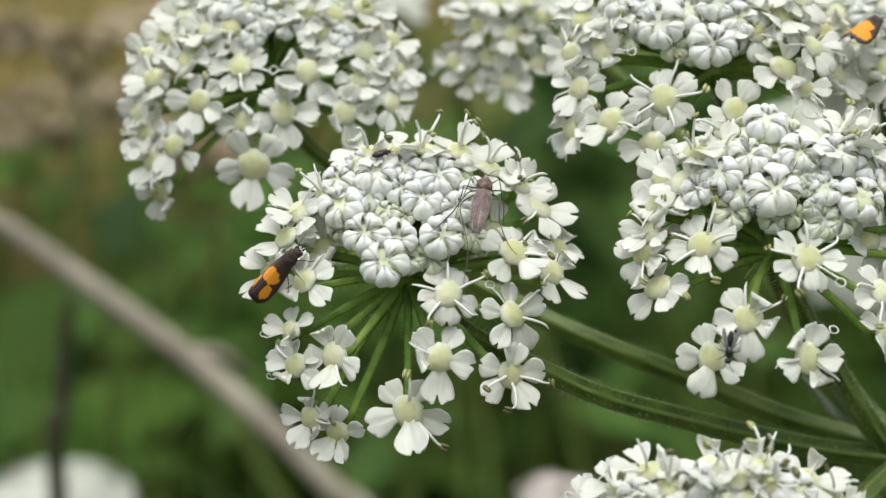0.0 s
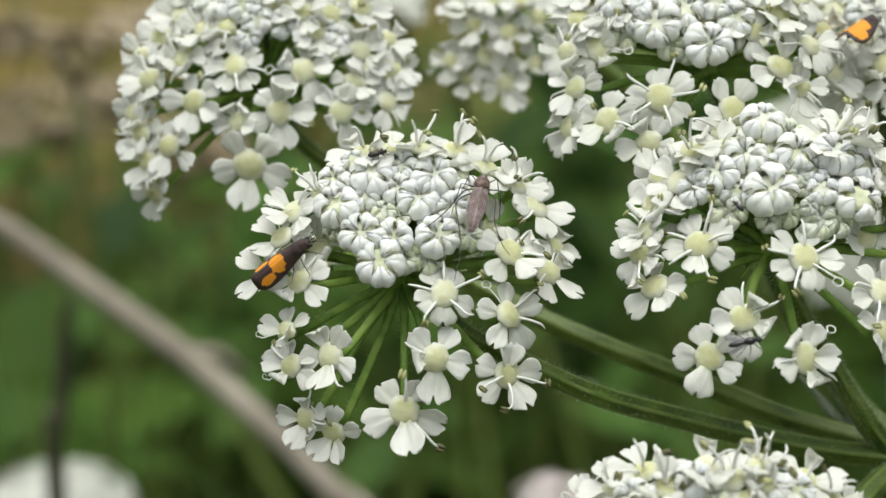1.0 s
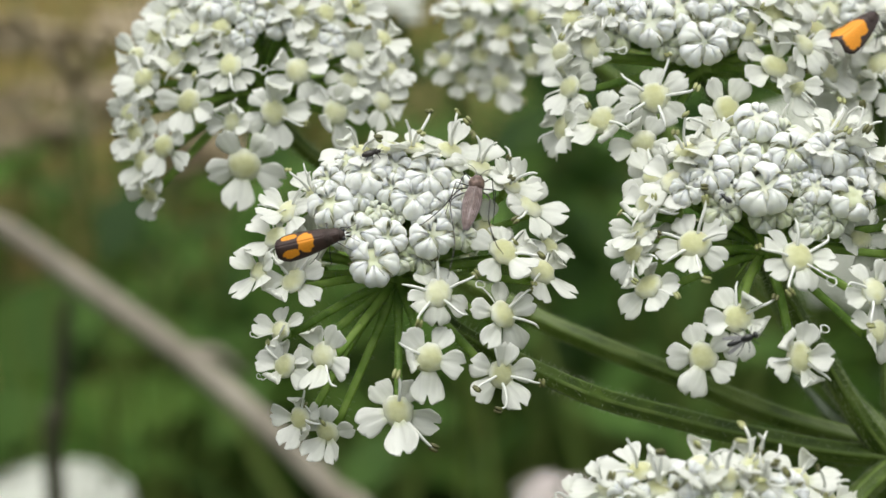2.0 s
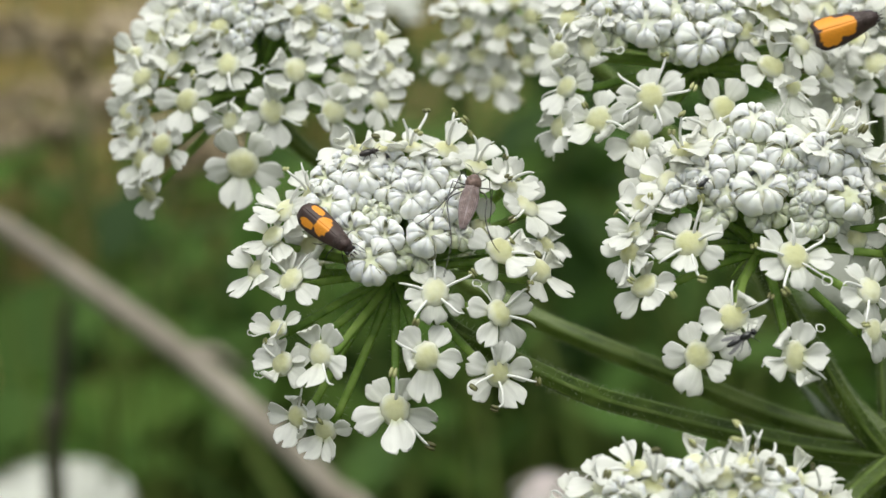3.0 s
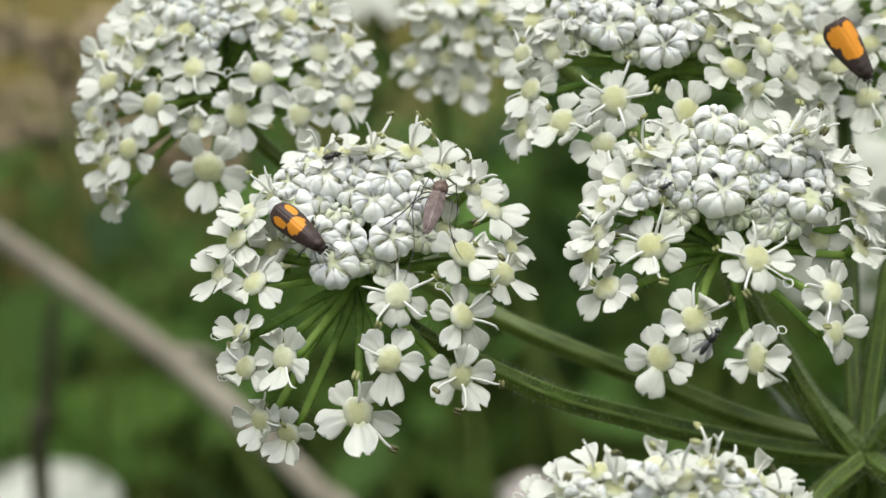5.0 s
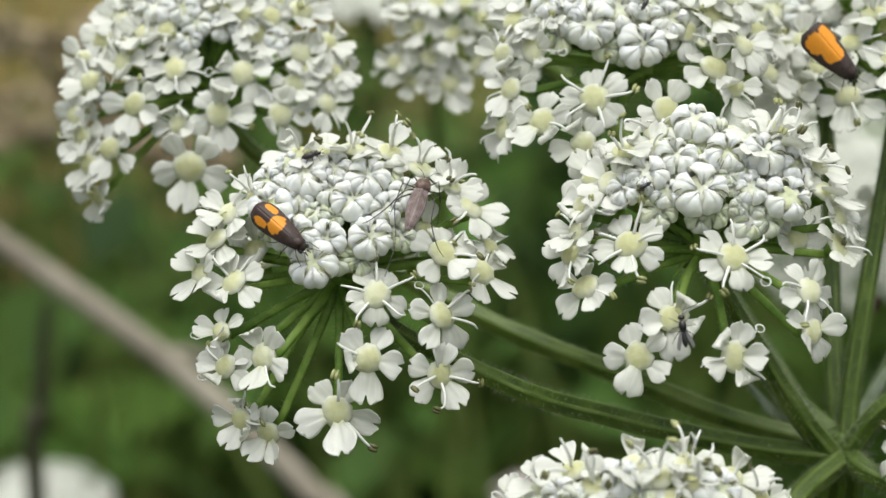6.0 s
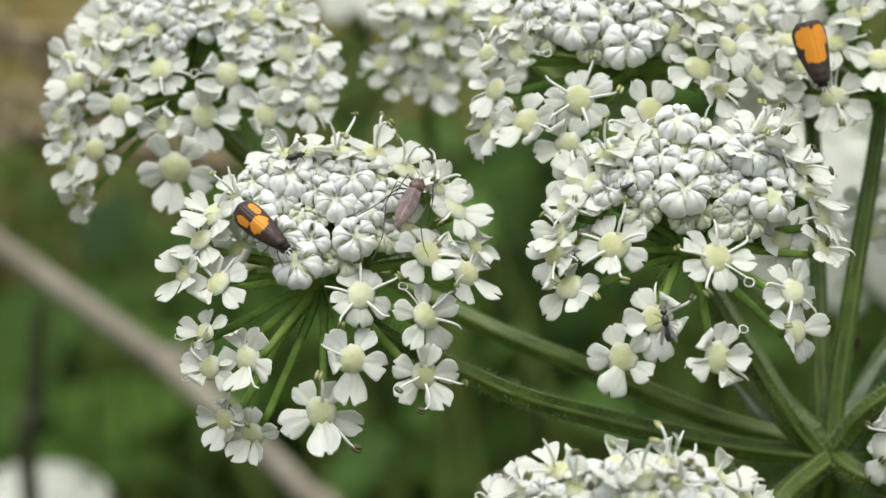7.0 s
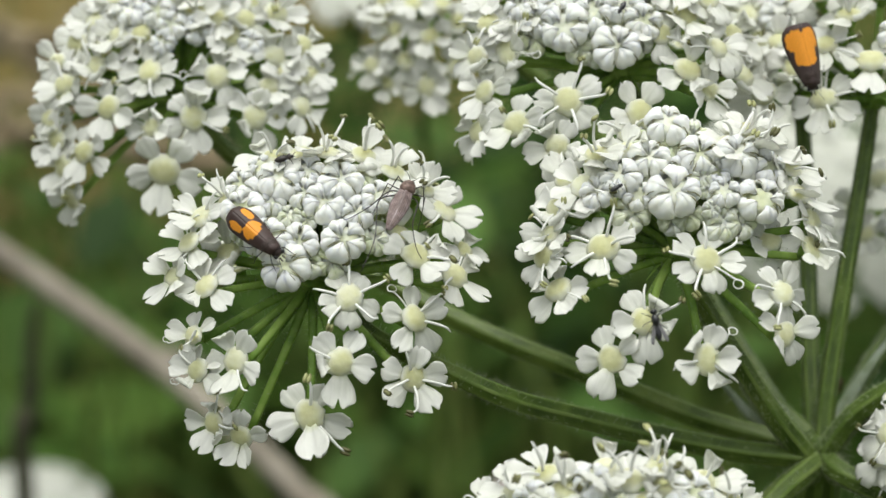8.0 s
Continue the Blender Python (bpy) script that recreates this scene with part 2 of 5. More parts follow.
def open_petal(length, width, notch, seed, curl=0.0):
    """A petal along +x: a narrow claw, a broad heart-shaped end, a groove down the middle, and a tip that bends down or rolls in."""
    r = random.Random(seed)
    rise, bend = r.uniform(-6, 20), r.uniform(-75, 35)
    skew, cup, groove = r.uniform(-0.12, 0.12), r.uniform(-0.30, 0.40), r.uniform(0.08, 0.16)
    twist = r.uniform(-0.22, 0.22)
    notch = notch * r.uniform(0.6, 1.3)
    claw = r.uniform(0.26, 0.38)
    steps = 13
    x, z, spine = 0.85, 0.08, []
    for i in range(steps):
        u = i / (steps - 1)
        spine.append((x, z))
        turn = radians(rise + bend * u * u + curl * max(0.0, u - 0.35) ** 1.3)
        x, z = x + length / (steps - 1) * math.cos(turn), z + length / (steps - 1) * math.sin(turn)
    rows = []
    for i in range(steps):
        u = i / (steps - 1)
        w = width / 2 * (claw + (1 - claw) * math.sin(0.5 * math.pi * min(1, u / 0.64)) ** 1.5)
        if u > 0.64:
            w *= max(0.42, math.sqrt(max(0.0, 1 - ((u - 0.64) / 0.40) ** 2)))
        row = []
        for j in range(11):
            v = -1 + j / 5
            cut = notch * math.exp(-((v - skew) / 0.27) ** 2) * u ** 4 + 0.16 * (1 - math.sqrt(1 - 0.96 * v * v)) * u ** 4
            back = u * (1 - cut) * (steps - 1)
            k = min(steps - 2, int(back))
            f = back - k
            px, pz = spine[k][0] * (1 - f) + spine[k + 1][0] * f, spine[k][1] * (1 - f) + spine[k + 1][1] * f
            up = cup * v * v * w - groove * math.exp(-(v / 0.16) ** 2) * math.sin(math.pi * min(1, u * 1.05)) + twist * v * w * u
            up += 0.05 * math.sin(4.2 * u + 2.6 * v + seed)
            fray = 0.05 * length * noise.noise(Vector((u * 3.4, v * 3.0, seed * 3.7)))
            row.append(((px + fray * u) * MM, (w * v * (1 + skew * v) + fray * v) * MM, (pz + up) * MM))
        rows.append(row)
    bm = shell(bmesh.new(), rows, 0.05 * MM)
    me = bpy.data.meshes.new("petal")
    bm.to_mesh(me)
    bm.free()
    me.materials.append(PETAL)
    me.shade_smooth()
    return me


def bud_spine(shut, steps):
    """The way of a closed petal's middle, out from the foot, up and in over the bud: (distance, height) in mm."""
    tip, out = (0.75 - 0.40 * shut, 0.85 - 0.10 * shut), 2.05 - 0.10 * shut
    way = ((0.45, -0.85), (1.25, -0.62), (out - 0.14, 0.0), (out, 0.52), (out - 0.25, 1.02), (1.38 - 0.12 * shut, 1.26), (1.02 - 0.25 * shut, 1.14), tip)
    return [(p.x, p.z) for p in smooth_path([Vector((a, 0, c)) for a, c in way], steps)]


def bud_petal(seed, shut, mat):
    """A petal still folded in over the middle: a swollen sac with two shoulders, a groove between them and a pointed tip tucked in."""
    r = random.Random(seed)
    spine = bud_spine(max(0.0, min(1.0, shut + r.uniform(-0.15, 0.15))), 3)
    full, lop, reach, dent = r.uniform(0.50, 0.72), r.uniform(-0.12, 0.12), r.uniform(0.92, 1.07), r.choice((0.07, 0.12, 0.18))
    rows, count = [], len(spine)
    for i, (d, h) in enumerate(spine):
        t = i / (count - 1)
        (d0, h0), (d1, h1) = spine[max(0, i - 1)], spine[min(count - 1, i + 1)]
        ln = math.hypot(d1 - d0, h1 - h0)
        nd, nh = (h1 - h0) / ln, -(d1 - d0) / ln
        wide = radians(33) * (1.0 if t < 0.52 else max(0.16, 1 - 0.84 * ((t - 0.52) / 0.48) ** 1.15))
        row = []
        for j in range(13):
            v = -1 + j / 6
            swell = full * (math.sqrt(1 - 0.82 * v * v) - 0.75) * math.sin(math.pi * (0.10 + 0.82 * t)) ** 0.7
            swell += (0.07 * math.sin(math.pi * abs(v)) - dent * math.exp(-(v / 0.14) ** 2) * min(1, t * 1.3) - 0.05 * math.cos(9.4 * v) * v * v + 0.04 * math.sin(5 * t + 3 * v + seed) + 0.13 * noise.noise(Vector((2.6 * t, 1.9 * v, 5.3 * seed)))) * math.sin(math.pi * (0.08 + 0.86 * t))
            dist, turn = (d + nd * swell) * reach, wide * v * (1 + lop * v)
            row.append((dist * math.cos(turn) * MM, dist * math.sin(turn) * MM, (h + nh * swell) * MM))
        rows.append(row)
    bm = shell(bmesh.new(), rows, 0.26 * MM)
    me = bpy.data.meshes.new("petal")
    bm.to_mesh(me)
    bm.free()
    me.materials.append(mat)
    me.shade_smooth()
    return me


def stamen(seed, kind):
    """A white thread with an olive anther (kind 0), a bare thread (1), a short thread folded into a bud's furrow (2), or a thin thread ending in a loop (3)."""
    r = random.Random(seed)
    bm = bmesh.new()
    if kind == 2:
        spine = bud_spine(0.5, 3)
        first, last = r.randrange(7, 10), r.randrange(14, 18)
        for turn in ((-8.0, 8.0) if seed % 3 else (-7.0,)):
            a, path = radians(turn + r.uniform(-1.5, 1.5)), []
            for k in range(first, last + 1):
                (d0, h0), (d1, h1) = spine[k - 1], spine[k + 1]
                ln = math.hypot(d1 - d0, h1 - h0)
                d, h = spine[k][0] + 0.13 * (h1 - h0) / ln, spine[k][1] - 0.13 * (d1 - d0) / ln
                path.append(Vector((d * math.cos(a), d * math.sin(a) + 0.03 * math.sin(2.1 * k + seed), h)) * MM)
            tube(bm, path, [0.03 * MM, 0.06 * MM, 0.045 * MM], 5, mat=1)
    else:
        ln, rise, hook = r.uniform(2.6, 3.5), r.uniform(0.0, 0.8), r.uniform(-1.0, 1.0)
        path = smooth_path([Vector(q) * MM for q in ((0.7, 0, 0.15), (0.7 + ln * 0.35, 0.10 * hook, 0.40 + rise * 0.7), (0.7 + ln * 0.75, hook * 0.25, 0.45 + rise),
                            (0.7 + ln * (1 - 0.12 * abs(hook)), hook * 0.75, 0.3 + rise * (1.0 + 0.5 * hook)))], 5)
        if kind == 3:
            size, way = r.uniform(0.28, 0.45), r.choice((-1, 1))
            ring = path[-1] - Vector((0, way * size * MM, 0))
            path += [ring + Vector((math.sin(q) * size * MM, way * math.cos(q) * size * MM, 0.05 * q * MM)) for q in np.linspace(0.5, 5.2, 10)]
        thick = 0.6 if kind == 3 else 1.0
        tube(bm, path, [q * thick * MM for q in (0.15, 0.14, 0.12, 0.07)], 7, mat=0)
        if kind == 0:
            m = Matrix.Translation(path[-1]) @ pose(0, 0, 0, r.uniform(-50, 50), r.uniform(-50, 50), r.uniform(0, 180))
            for side in (-1, 1):
                ball(bm, (side * 0.17 * MM, 0, 0), (0.19 * MM, 0.48 * MM, 0.20 * MM), 1, m, 8, 6)
    me = bpy.data.meshes.new("stamen")
    bm.to_mesh(me)
    bm.free()
    me.materials.append(FILAMENT)
    me.materials.append(CURLED if kind == 2 else ANTHER)
    me.shade_smooth()
    return me


def simple_mesh(name, profile, mat, sides, wobble=0.0):
    bm = lathe(bmesh.new(), [(r * MM, z * MM) for r, z in profile], sides, 0, wobble)
    me = bpy.data.meshes.new(name)
    bm.to_mesh(me)
    bm.free()
    me.materials.append(mat)
    me.shade_smooth()
    return me


BIG = [open_petal(3.3, 2.6, 0.30, k) for k in range(8)]
MID = [open_petal(2.85, 2.15, 0.21, 20 + k) for k in range(8)]
SMALL = [open_petal(2.5, 1.95, 0.17, 40 + k) for k in range(8)]
STAR = [open_petal(2.45, 2.05, 0.25, 200 + k) for k in range(6)]
ROLLED = [open_petal(3.0, 1.9, 0.14, 230 + k, 420 + 70 * k) for k in range(4)]
CURL = [[bud_petal(60 + 10 * n + k, shut, BUD) for k in range(5)] for n, shut in enumerate((0.85, 0.55, 0.15))]
TIGHT = [bud_petal(95 + k, 0.95, GREENBUD) for k in range(4)]
LONG = [stamen(100 + k, 0) for k in range(7)]
BARE = [stamen(120 + k, 1) for k in range(4)]
LOOPED = [stamen(130 + k, 3) for k in range(4)]
FOLDED = [stamen(140 + k, 2) for k in range(5)]
DISCS = [simple_mesh("disc", [(1.25, -0.12), (1.50, 0.06), (1.36, 0.27), (1.05, 0.45), (0.65, 0.58), (0.30, 0.63), (0.06, 0.62)], DISC, 18, w) for w in (0.05, 0.08, 0.11)]
HEART = simple_mesh("disc", [(1.0, -0.2), (1.62, 0.35), (1.45, 0.68), (0.95, 0.86), (0.4, 0.84), (0.08, 0.74)], BUDHEART, 10, 0.04)
OVARY = simple_mesh("floret", [(0.28, -1.9), (0.62, -1.3), (0.86, -0.5), (0.8, 0.05)], PEDICEL, 10, 0.05)


def floret(umbel, m, kind, size, r, erect=False):
    """One floret: ovary, disc, five petals and its stamens. kind 0 is open, 1 a swollen bud, 2 a small green bud, 3 an even star."""
    base = piece("floret", OVARY, None, umbel)
    base.matrix_basis = m @ Matrix.Diagonal((size, size, size, 1))
    disc = piece("disc", DISCS[r.randrange(3)] if kind in (0, 3) else HEART, None, base, "pale yellow domed nectar disc" if kind in (0, 3) else "")
    disc.matrix_basis = pose(0, 0, 0, r.uniform(-9, 9), r.uniform(-9, 9), r.uniform(0, 360)) @ Matrix.Diagonal((r.uniform(0.95, 1.06), r.uniform(0.82, 0.98), r.uniform(0.9, 1.3), 1))
    turn, stage = r.uniform(-14, 14) if kind == 0 else r.uniform(0, 72), r.choice((0, 0, 0, 1, 1, 2))
    for k in range(5):
        if kind == 3:
            me, tilt = r.choice(STAR), r.uniform(-6, 8)
        elif kind == 0:
            me = r.choice(BIG if k == 0 else MID if k in (1, 4) else SMALL)
            tilt = r.uniform(-16, 18) if r.random() > 0.07 else r.uniform(18, 45)
            if r.random() < 0.13:
                me, tilt = r.choice(ROLLED), r.uniform(0, 12)
        else:
            me = r.choice(CURL[stage] if kind == 1 else TIGHT)
            tilt = r.uniform(-14, 14)
        petal = piece("petal", me, None, base)
        petal.matrix_basis = pose(0, 0, 0, r.uniform(-16, 16) if kind == 0 else r.uniform(-7, 7), -tilt if kind in (0, 3) else tilt * 0.5, turn + 72 * k + (r.uniform(-7, 7) if kind in (0, 3) else r.uniform(-5, 5))) @ Matrix.Diagonal((r.uniform(0.92, 1.08), r.uniform(1.08, 1.28) if kind in (0, 3) else r.uniform(0.95, 1.12), 1, 1))
    if kind in (0, 3):
        for k in range(5):
            roll = r.random()
            if roll < (0.95 if kind == 3 else 0.45 if erect else 0.36):
                thread = piece("stamen", r.choice(LONG if r.random() < (0.6 if erect else 0.45) else BARE if erect or r.random() < 0.75 else LOOPED), None, base)
                thread.matrix_basis = pose(0, 0, 0, r.uniform(-20, 20), -(r.uniform(28, 76) if erect else r.uniform(-14, 12)), turn + 36 + 72 * k + r.uniform(-8, 8)) @ Matrix.Diagonal((*([r.uniform(1.0, 1.25)] * 3 if erect else [1.0] * 3), 1))
    elif kind == 1:
        for k in range(5):
            if r.random() < 0.3:
                continue
            thread = piece("stamen", r.choice(FOLDED), None, base)
            thread.matrix_basis = pose(0, 0, 0, 0, 0, turn + 36 + 72 * k + r.uniform(-2, 2))
    if kind == 1:
        base.matrix_basis = m @ Matrix.Diagonal((size * 0.95, size * 0.95, size * 0.95, 1))
    if kind == 2:
        base.matrix_basis = m @ Matrix.Diagonal((size * 0.68, size * 0.68, size * 0.68, 1))
    return base


def stalk_mesh(path, radii):
    return tube(bmesh.new(), path, radii, 36, 0.06, 6, crest=1)


def hairs(path, radius, count, r, length=0.55, bm=None, mat=0):
    """Short fine hairs that stand off a stalk."""
    bm = bm or bmesh.new()
    for _ in range(count):
        t = r.random() * (len(path) - 1.001)
        k = int(t)
        p = path[k].lerp(path[k + 1], t - k)
        way = (path[k + 1] - path[k]).normalized()
        out = Vector((r.gauss(0, 1), r.gauss(0, 1), r.gauss(0, 1)))
        out = (out - way * out.dot(way)).normalized()
        tip = p + out * (radius + r.uniform(0.4, 1.0) * length * MM) + way * r.uniform(-0.2, 0.2) * MM
        tube(bm, [p + out * radius * 0.9, tip], [0.020 * MM, 0.007 * MM], 3, mat=mat)
    return bm


def umbel(hub, florets, reach, swell, lean, ray, label, seed, back=9, fill=0, under=0, ray_radius=(0.80, 1.12, 1.22), hair=1500, up=0.9):
    """One umbel. Its frame stands at the hub, x to the right, y away, z up; florets are (x, z, kind, size) in mm over a dome
    of that reach and swell, turned up by that share; the ray is the stalk's way from the hub to the plant's crown, in mm of the place."""
    r = random.Random(seed)
    home = pose(hub[0] * MM, hub[1] * MM, hub[2] * MM, -15, 0, 0)
    thing = new("flower_umbel")
    thing.matrix_basis = home
    tagged(thing, label, "flower", "hogweed umbels")
    inside = home.inverted()
    places = []
    for x, z, kind, size in florets:
        dome = math.sqrt(max(0.03, 1 - (x / reach) ** 2 - (z / reach) ** 2))
        places.append((Vector((x, -(swell * dome - lean * z), z)), Vector((x / reach, -dome, z / reach)), kind, size * (1 - 0.1 * min(1, abs(x) / reach))))
    for _ in range(fill * 30):
        if fill <= 0:
            break
        a, q = r.uniform(0, 2 * math.pi), reach * math.sqrt(r.uniform(0.02, 0.74))
        x, z = q * math.cos(a), q * math.sin(a)
        if z < -0.15 * reach:
            continue
        dome = math.sqrt(max(0.03, 1 - (q / reach) ** 2))
        p = Vector((x, -(swell * dome - lean * z), z))
        if min([9.0] + [(p - o[0]).length for o in places]) > 3.6:
            places.append((p, Vector((x / reach, -dome, z / reach)), 0 if q > reach * 0.5 else 1, r.uniform(0.9, 1.05)))
            fill -= 1
    for _ in range(under * 30):
        if under <= 0:
            break
        a, q = r.uniform(0, 2 * math.pi), reach * math.sqrt(r.uniform(0.30, 0.66))
        x, z = q * math.cos(a), q * math.sin(a)
        dome = math.sqrt(max(0.03, 1 - (q / reach) ** 2))
        p = Vector((x, -(swell * dome - lean * z) + 3.2, z))
        near = sorted((p - o[0]).length for o in places)
        if near[0] > 4.0 and near[1] < 6.5 and z > -reach * 0.1:
            places.append((p, Vector((x / reach, -dome, z / reach)), 0, r.uniform(0.9, 1.05)))
            under -= 1
    crown = [o for o in places if o[2] in (1, 2)]
    for _ in range(900):
        if not crown:
            break
        x, z = r.uniform(-0.7, 0.7) * reach, r.uniform(-0.2, 0.8) * reach
        dome = math.sqrt(max(0.03, 1 - (x / reach) ** 2 - (z / reach) ** 2))
        p = Vector((x, -(swell * dome - lean * z), z))
        near = sorted((p - o[0]).length for o in places)
        if near[0] > 1.75 and sum((p - o[0]).length < 4.6 for o in crown) > 3:
            places.append((p + Vector((0, 1.1, 0)), Vector((x / reach, -dome, z / reach)), 2, r.uniform(0.9, 1.25)))
    for k in range(back):
        a = math.pi * (0.1 + 0.8 * (k + 0.5) / back)
        q = reach * r.uniform(0.75, 0.9)
        x, z = q * math.cos(a) * 0.75, reach * r.uniform(0.0, 0.35)
        y = 3.5 + reach * 0.55 * math.sin(a)
        places.append((Vector((x, y, z)), Vector((x / reach, y / reach, z / reach + 0.2)), 0, r.uniform(0.9, 1.05)))
    axis = Vector((0, -0.5, 0.87))
    if ray:
        path = [inside @ (Vector(p) * MM) for p in [hub] + list(ray)]
        path = smooth_path(path, 10)
        stem = part("stalk", stalk_mesh(path, [q * MM for q in ray_radius]), [STALK, RIB], thing, "ribbed green stalk with fine hairs")
        down = part("hairs", hairs(path, ray_radius[1] * MM, hair, r), HAIR, stem)
        tagged(down, kind="stuff")
    for p, out, kind, size in places:
        tip = axis * up + Vector((0.15 * out.x, up - 0.9 - 0.5 * abs(out.x), 0)) if kind in (0, 3) else Vector((0, -0.75, 0.30))
        n = (out + tip + Vector((r.gauss(0, 0.10), r.gauss(0, 0.10), r.gauss(0, 0.10)))).normalized()
        flat = out - axis * out.dot(axis)
        flat = flat - n * flat.dot(n)
        flat = flat.normalized() if flat.length > 0.05 else n.orthogonal().normalized()
        side = n.cross(flat)
        m = Matrix(((flat.x, side.x, n.x, 0), (flat.y, side.y, n.y, 0), (flat.z, side.z, n.z, 0), (0, 0, 0, 1)))
        m = Matrix.Translation(p * MM) @ m
        floret(thing, m, kind, size, r, out.z > 0.5)
        foot = p * MM - n * (1.8 * size * (0.7 if kind == 2 else 1.0)) * MM
        way = smooth_path([Vector((0, 0, 0)), foot * 0.45 + Vector((0.25 * r.gauss(0, 1), 0.25 * r.gauss(0, 1), 0.4)) * MM, foot], 5)
        bm = tube(bmesh.new(), way, [0.56 * MM, 0.44 * MM, 0.40 * MM], 16, 0.09, 4)
        part("pedicel", hairs(way, 0.42 * MM, int(9 * foot.length / MM), r, 0.5, bm, 1), [PEDICEL, HAIR], thing)
    knot = part("hub", ball(bmesh.new(), (0, 0, 0), (1.3 * MM, 1.3 * MM, 1.1 * MM)), PEDICEL, thing)
    for k in range(7):
        a = 2 * math.pi * k / 7 + r.uniform(-0.3, 0.3)
        tip = Vector((math.cos(a) * 3.2, math.sin(a) * 3.2, -2.2 + r.uniform(-0.8, 0.6))) * MM
        part("bract", tube(bmesh.new(), smooth_path([Vector((0, 0, -0.4 * MM)), tip * 0.5 + Vector((0, 0, 0.5 * MM)), tip], 3), [0.28 * MM, 0.22 * MM, 0.04 * MM], 5, flat=0.4), PEDICEL, thing)
    return thing



MIDDLE_OUTER = [
    (3.9, -1.4, 3, 1.05), (3.1, -7.4, 0, 1.05), (0.2, -12.4, 0, 1.15), (-6.7, -7.2, 0, 1.05), (10, -3.4, 0, 1.08),
    (9.9, -9, 0, 1.05), (-9.7, -0.2, 0, 1), (-13.1, 0.6, 0, 0.95), (10.2, 2.5, 0, 1.15), (12.8, 6.9, 0, 1.12),
    (13.9, 0.6, 0, 1.05), (14.7, 3.1, 0, 0.8), (-10.5, -8.2, 0, 0.9), (-9.1, -13.3, 0, 0.9), (-6.5, -14.6, 0, 0.9),
    (-10.9, -4.9, 0, 0.85), (-11.6, 3.9, 0, 1), (-10.5, 6.4, 0, 1), (1.4, 12.6, 0, 1.05),
]
MIDDLE_INNER = [
    (-6.6, 9.3, 1, 0.86), (-4.8, 11, 1, 0.68), (-2.9, 9.7, 1, 1.05), (-0.3, 8.4, 1, 0.81), (3, 9.5, 1, 1.11),
    (-6.2, 6.8, 1, 1.16), (-3.5, 7.6, 1, 0.68), (-1.8, 6.2, 2, 0.81), (1.5, 7.4, 1, 1.05), (-3.8, 4.1, 1, 1.08),
    (-0.7, 3.7, 1, 0.89), (3.3, 3.9, 1, 1.08), (-2.1, 1.3, 1, 1.16), (6.3, 8, 1, 0.89), (-0.2, 10.5, 1, 0.81),
    (-0.1, 5.8, 2, 0.68), (4.6, 6.5, 1, 0.81), (2.2, 5.3, 2, 0.61), (-3.7, 12.1, 0, 0.98), (-0.9, 12.5, 0, 0.95),
    (5, 12.4, 0, 0.98), (7.9, 10.8, 0, 1.05), (10.8, 9.1, 0, 0.98), (-8, 8.1, 0, 0.85),
]
umbel((-7.2, 156.2, 955.0), MIDDLE_OUTER + MIDDLE_INNER, 15.5, 6.5, 0.25,
      [(-1.3, 155.3, 949.8), (5.4, 155.4, 946.2), (12.2, 155.5, 943.0), (19.2, 156.9, 940.5), (26.9, 158.4, 938.0), (36.0, 159.8, 935.6), (43.3, 160.5, 934.5)],
      "domed white hogweed umbel with curled buds and open florets", 30, under=4)
REAR_OUTER = [
    (-2.5, 2.3, 3, 1.05), (4.6, 1.8, 0, 1.05), (2.2, -2.6, 0, 1.05), (8.5, -2.5, 0, 1.05), (-0.8, -8.1, 0, 1.2),
    (-6.7, -1.5, 0, 1), (-8.3, 3.0, 0, 1), (-11.6, 1.1, 0, 1), (-9.3, -6.1, 0, 1), (-11.7, -7.6, 0, 0.95),
    (10.4, 4.1, 0, 1), (13.3, -1.3, 0, 1), (13.2, 5.4, 0, 0.95), (-13.3, -2.5, 0, 0.9), (10.3, 8.9, 0, 1),
    (13.1, 1.8, 0, 0.95), (-11.1, -10.9, 0, 0.9), (-10.6, 5.6, 0, 1), (-12.7, 3.6, 0, 0.9), (5.9, 6.1, 0, 1),
]
REAR_INNER = [
    (-2.1, -3.7, 0, 0.8), (-12.5, -4.6, 0, 0.9), (9.9, 0.7, 0, 0.85), (14.1, 2.2, 0, 0.85), (-8.7, 7.9, 0, 0.9),
    (-5, 8.6, 1, 0.89), (-6, 6.2, 0, 0.9), (-1.9, 8.7, 1, 0.89), (-3.6, 6.5, 0, 0.9), (-0.3, 7.1, 1, 0.85),
    (2, 8.8, 0, 0.9), (2.4, 6.8, 1, 0.81), (4.4, 8.1, 0, 0.9), (-1.1, 5.2, 1, 0.68), (7.3, 8.1, 0, 0.9),
    (8, 5.3, 1, 0.77), (-6.7, 10.7, 0, 0.9), (-3, 11, 1, 0.85), (1.2, 10.9, 0, 0.9), (5.4, 10.6, 1, 0.85),
]
umbel((-22.6, 177.7, 969.6), REAR_OUTER + REAR_INNER, 16.5, 6.5, 0.2,
      [(-19.1, 180.8, 963.7), (-14.2, 181.7, 959.3), (-5.4, 180.5, 951.0), (5.4, 176.0, 945.8), (13.4, 172.1, 943.1), (24.1, 168.2, 939.9), (32.8, 165.3, 937.1), (43.2, 162.7, 934.8)],
      "full white hogweed umbel behind the others", 31, under=8, up=0.4)
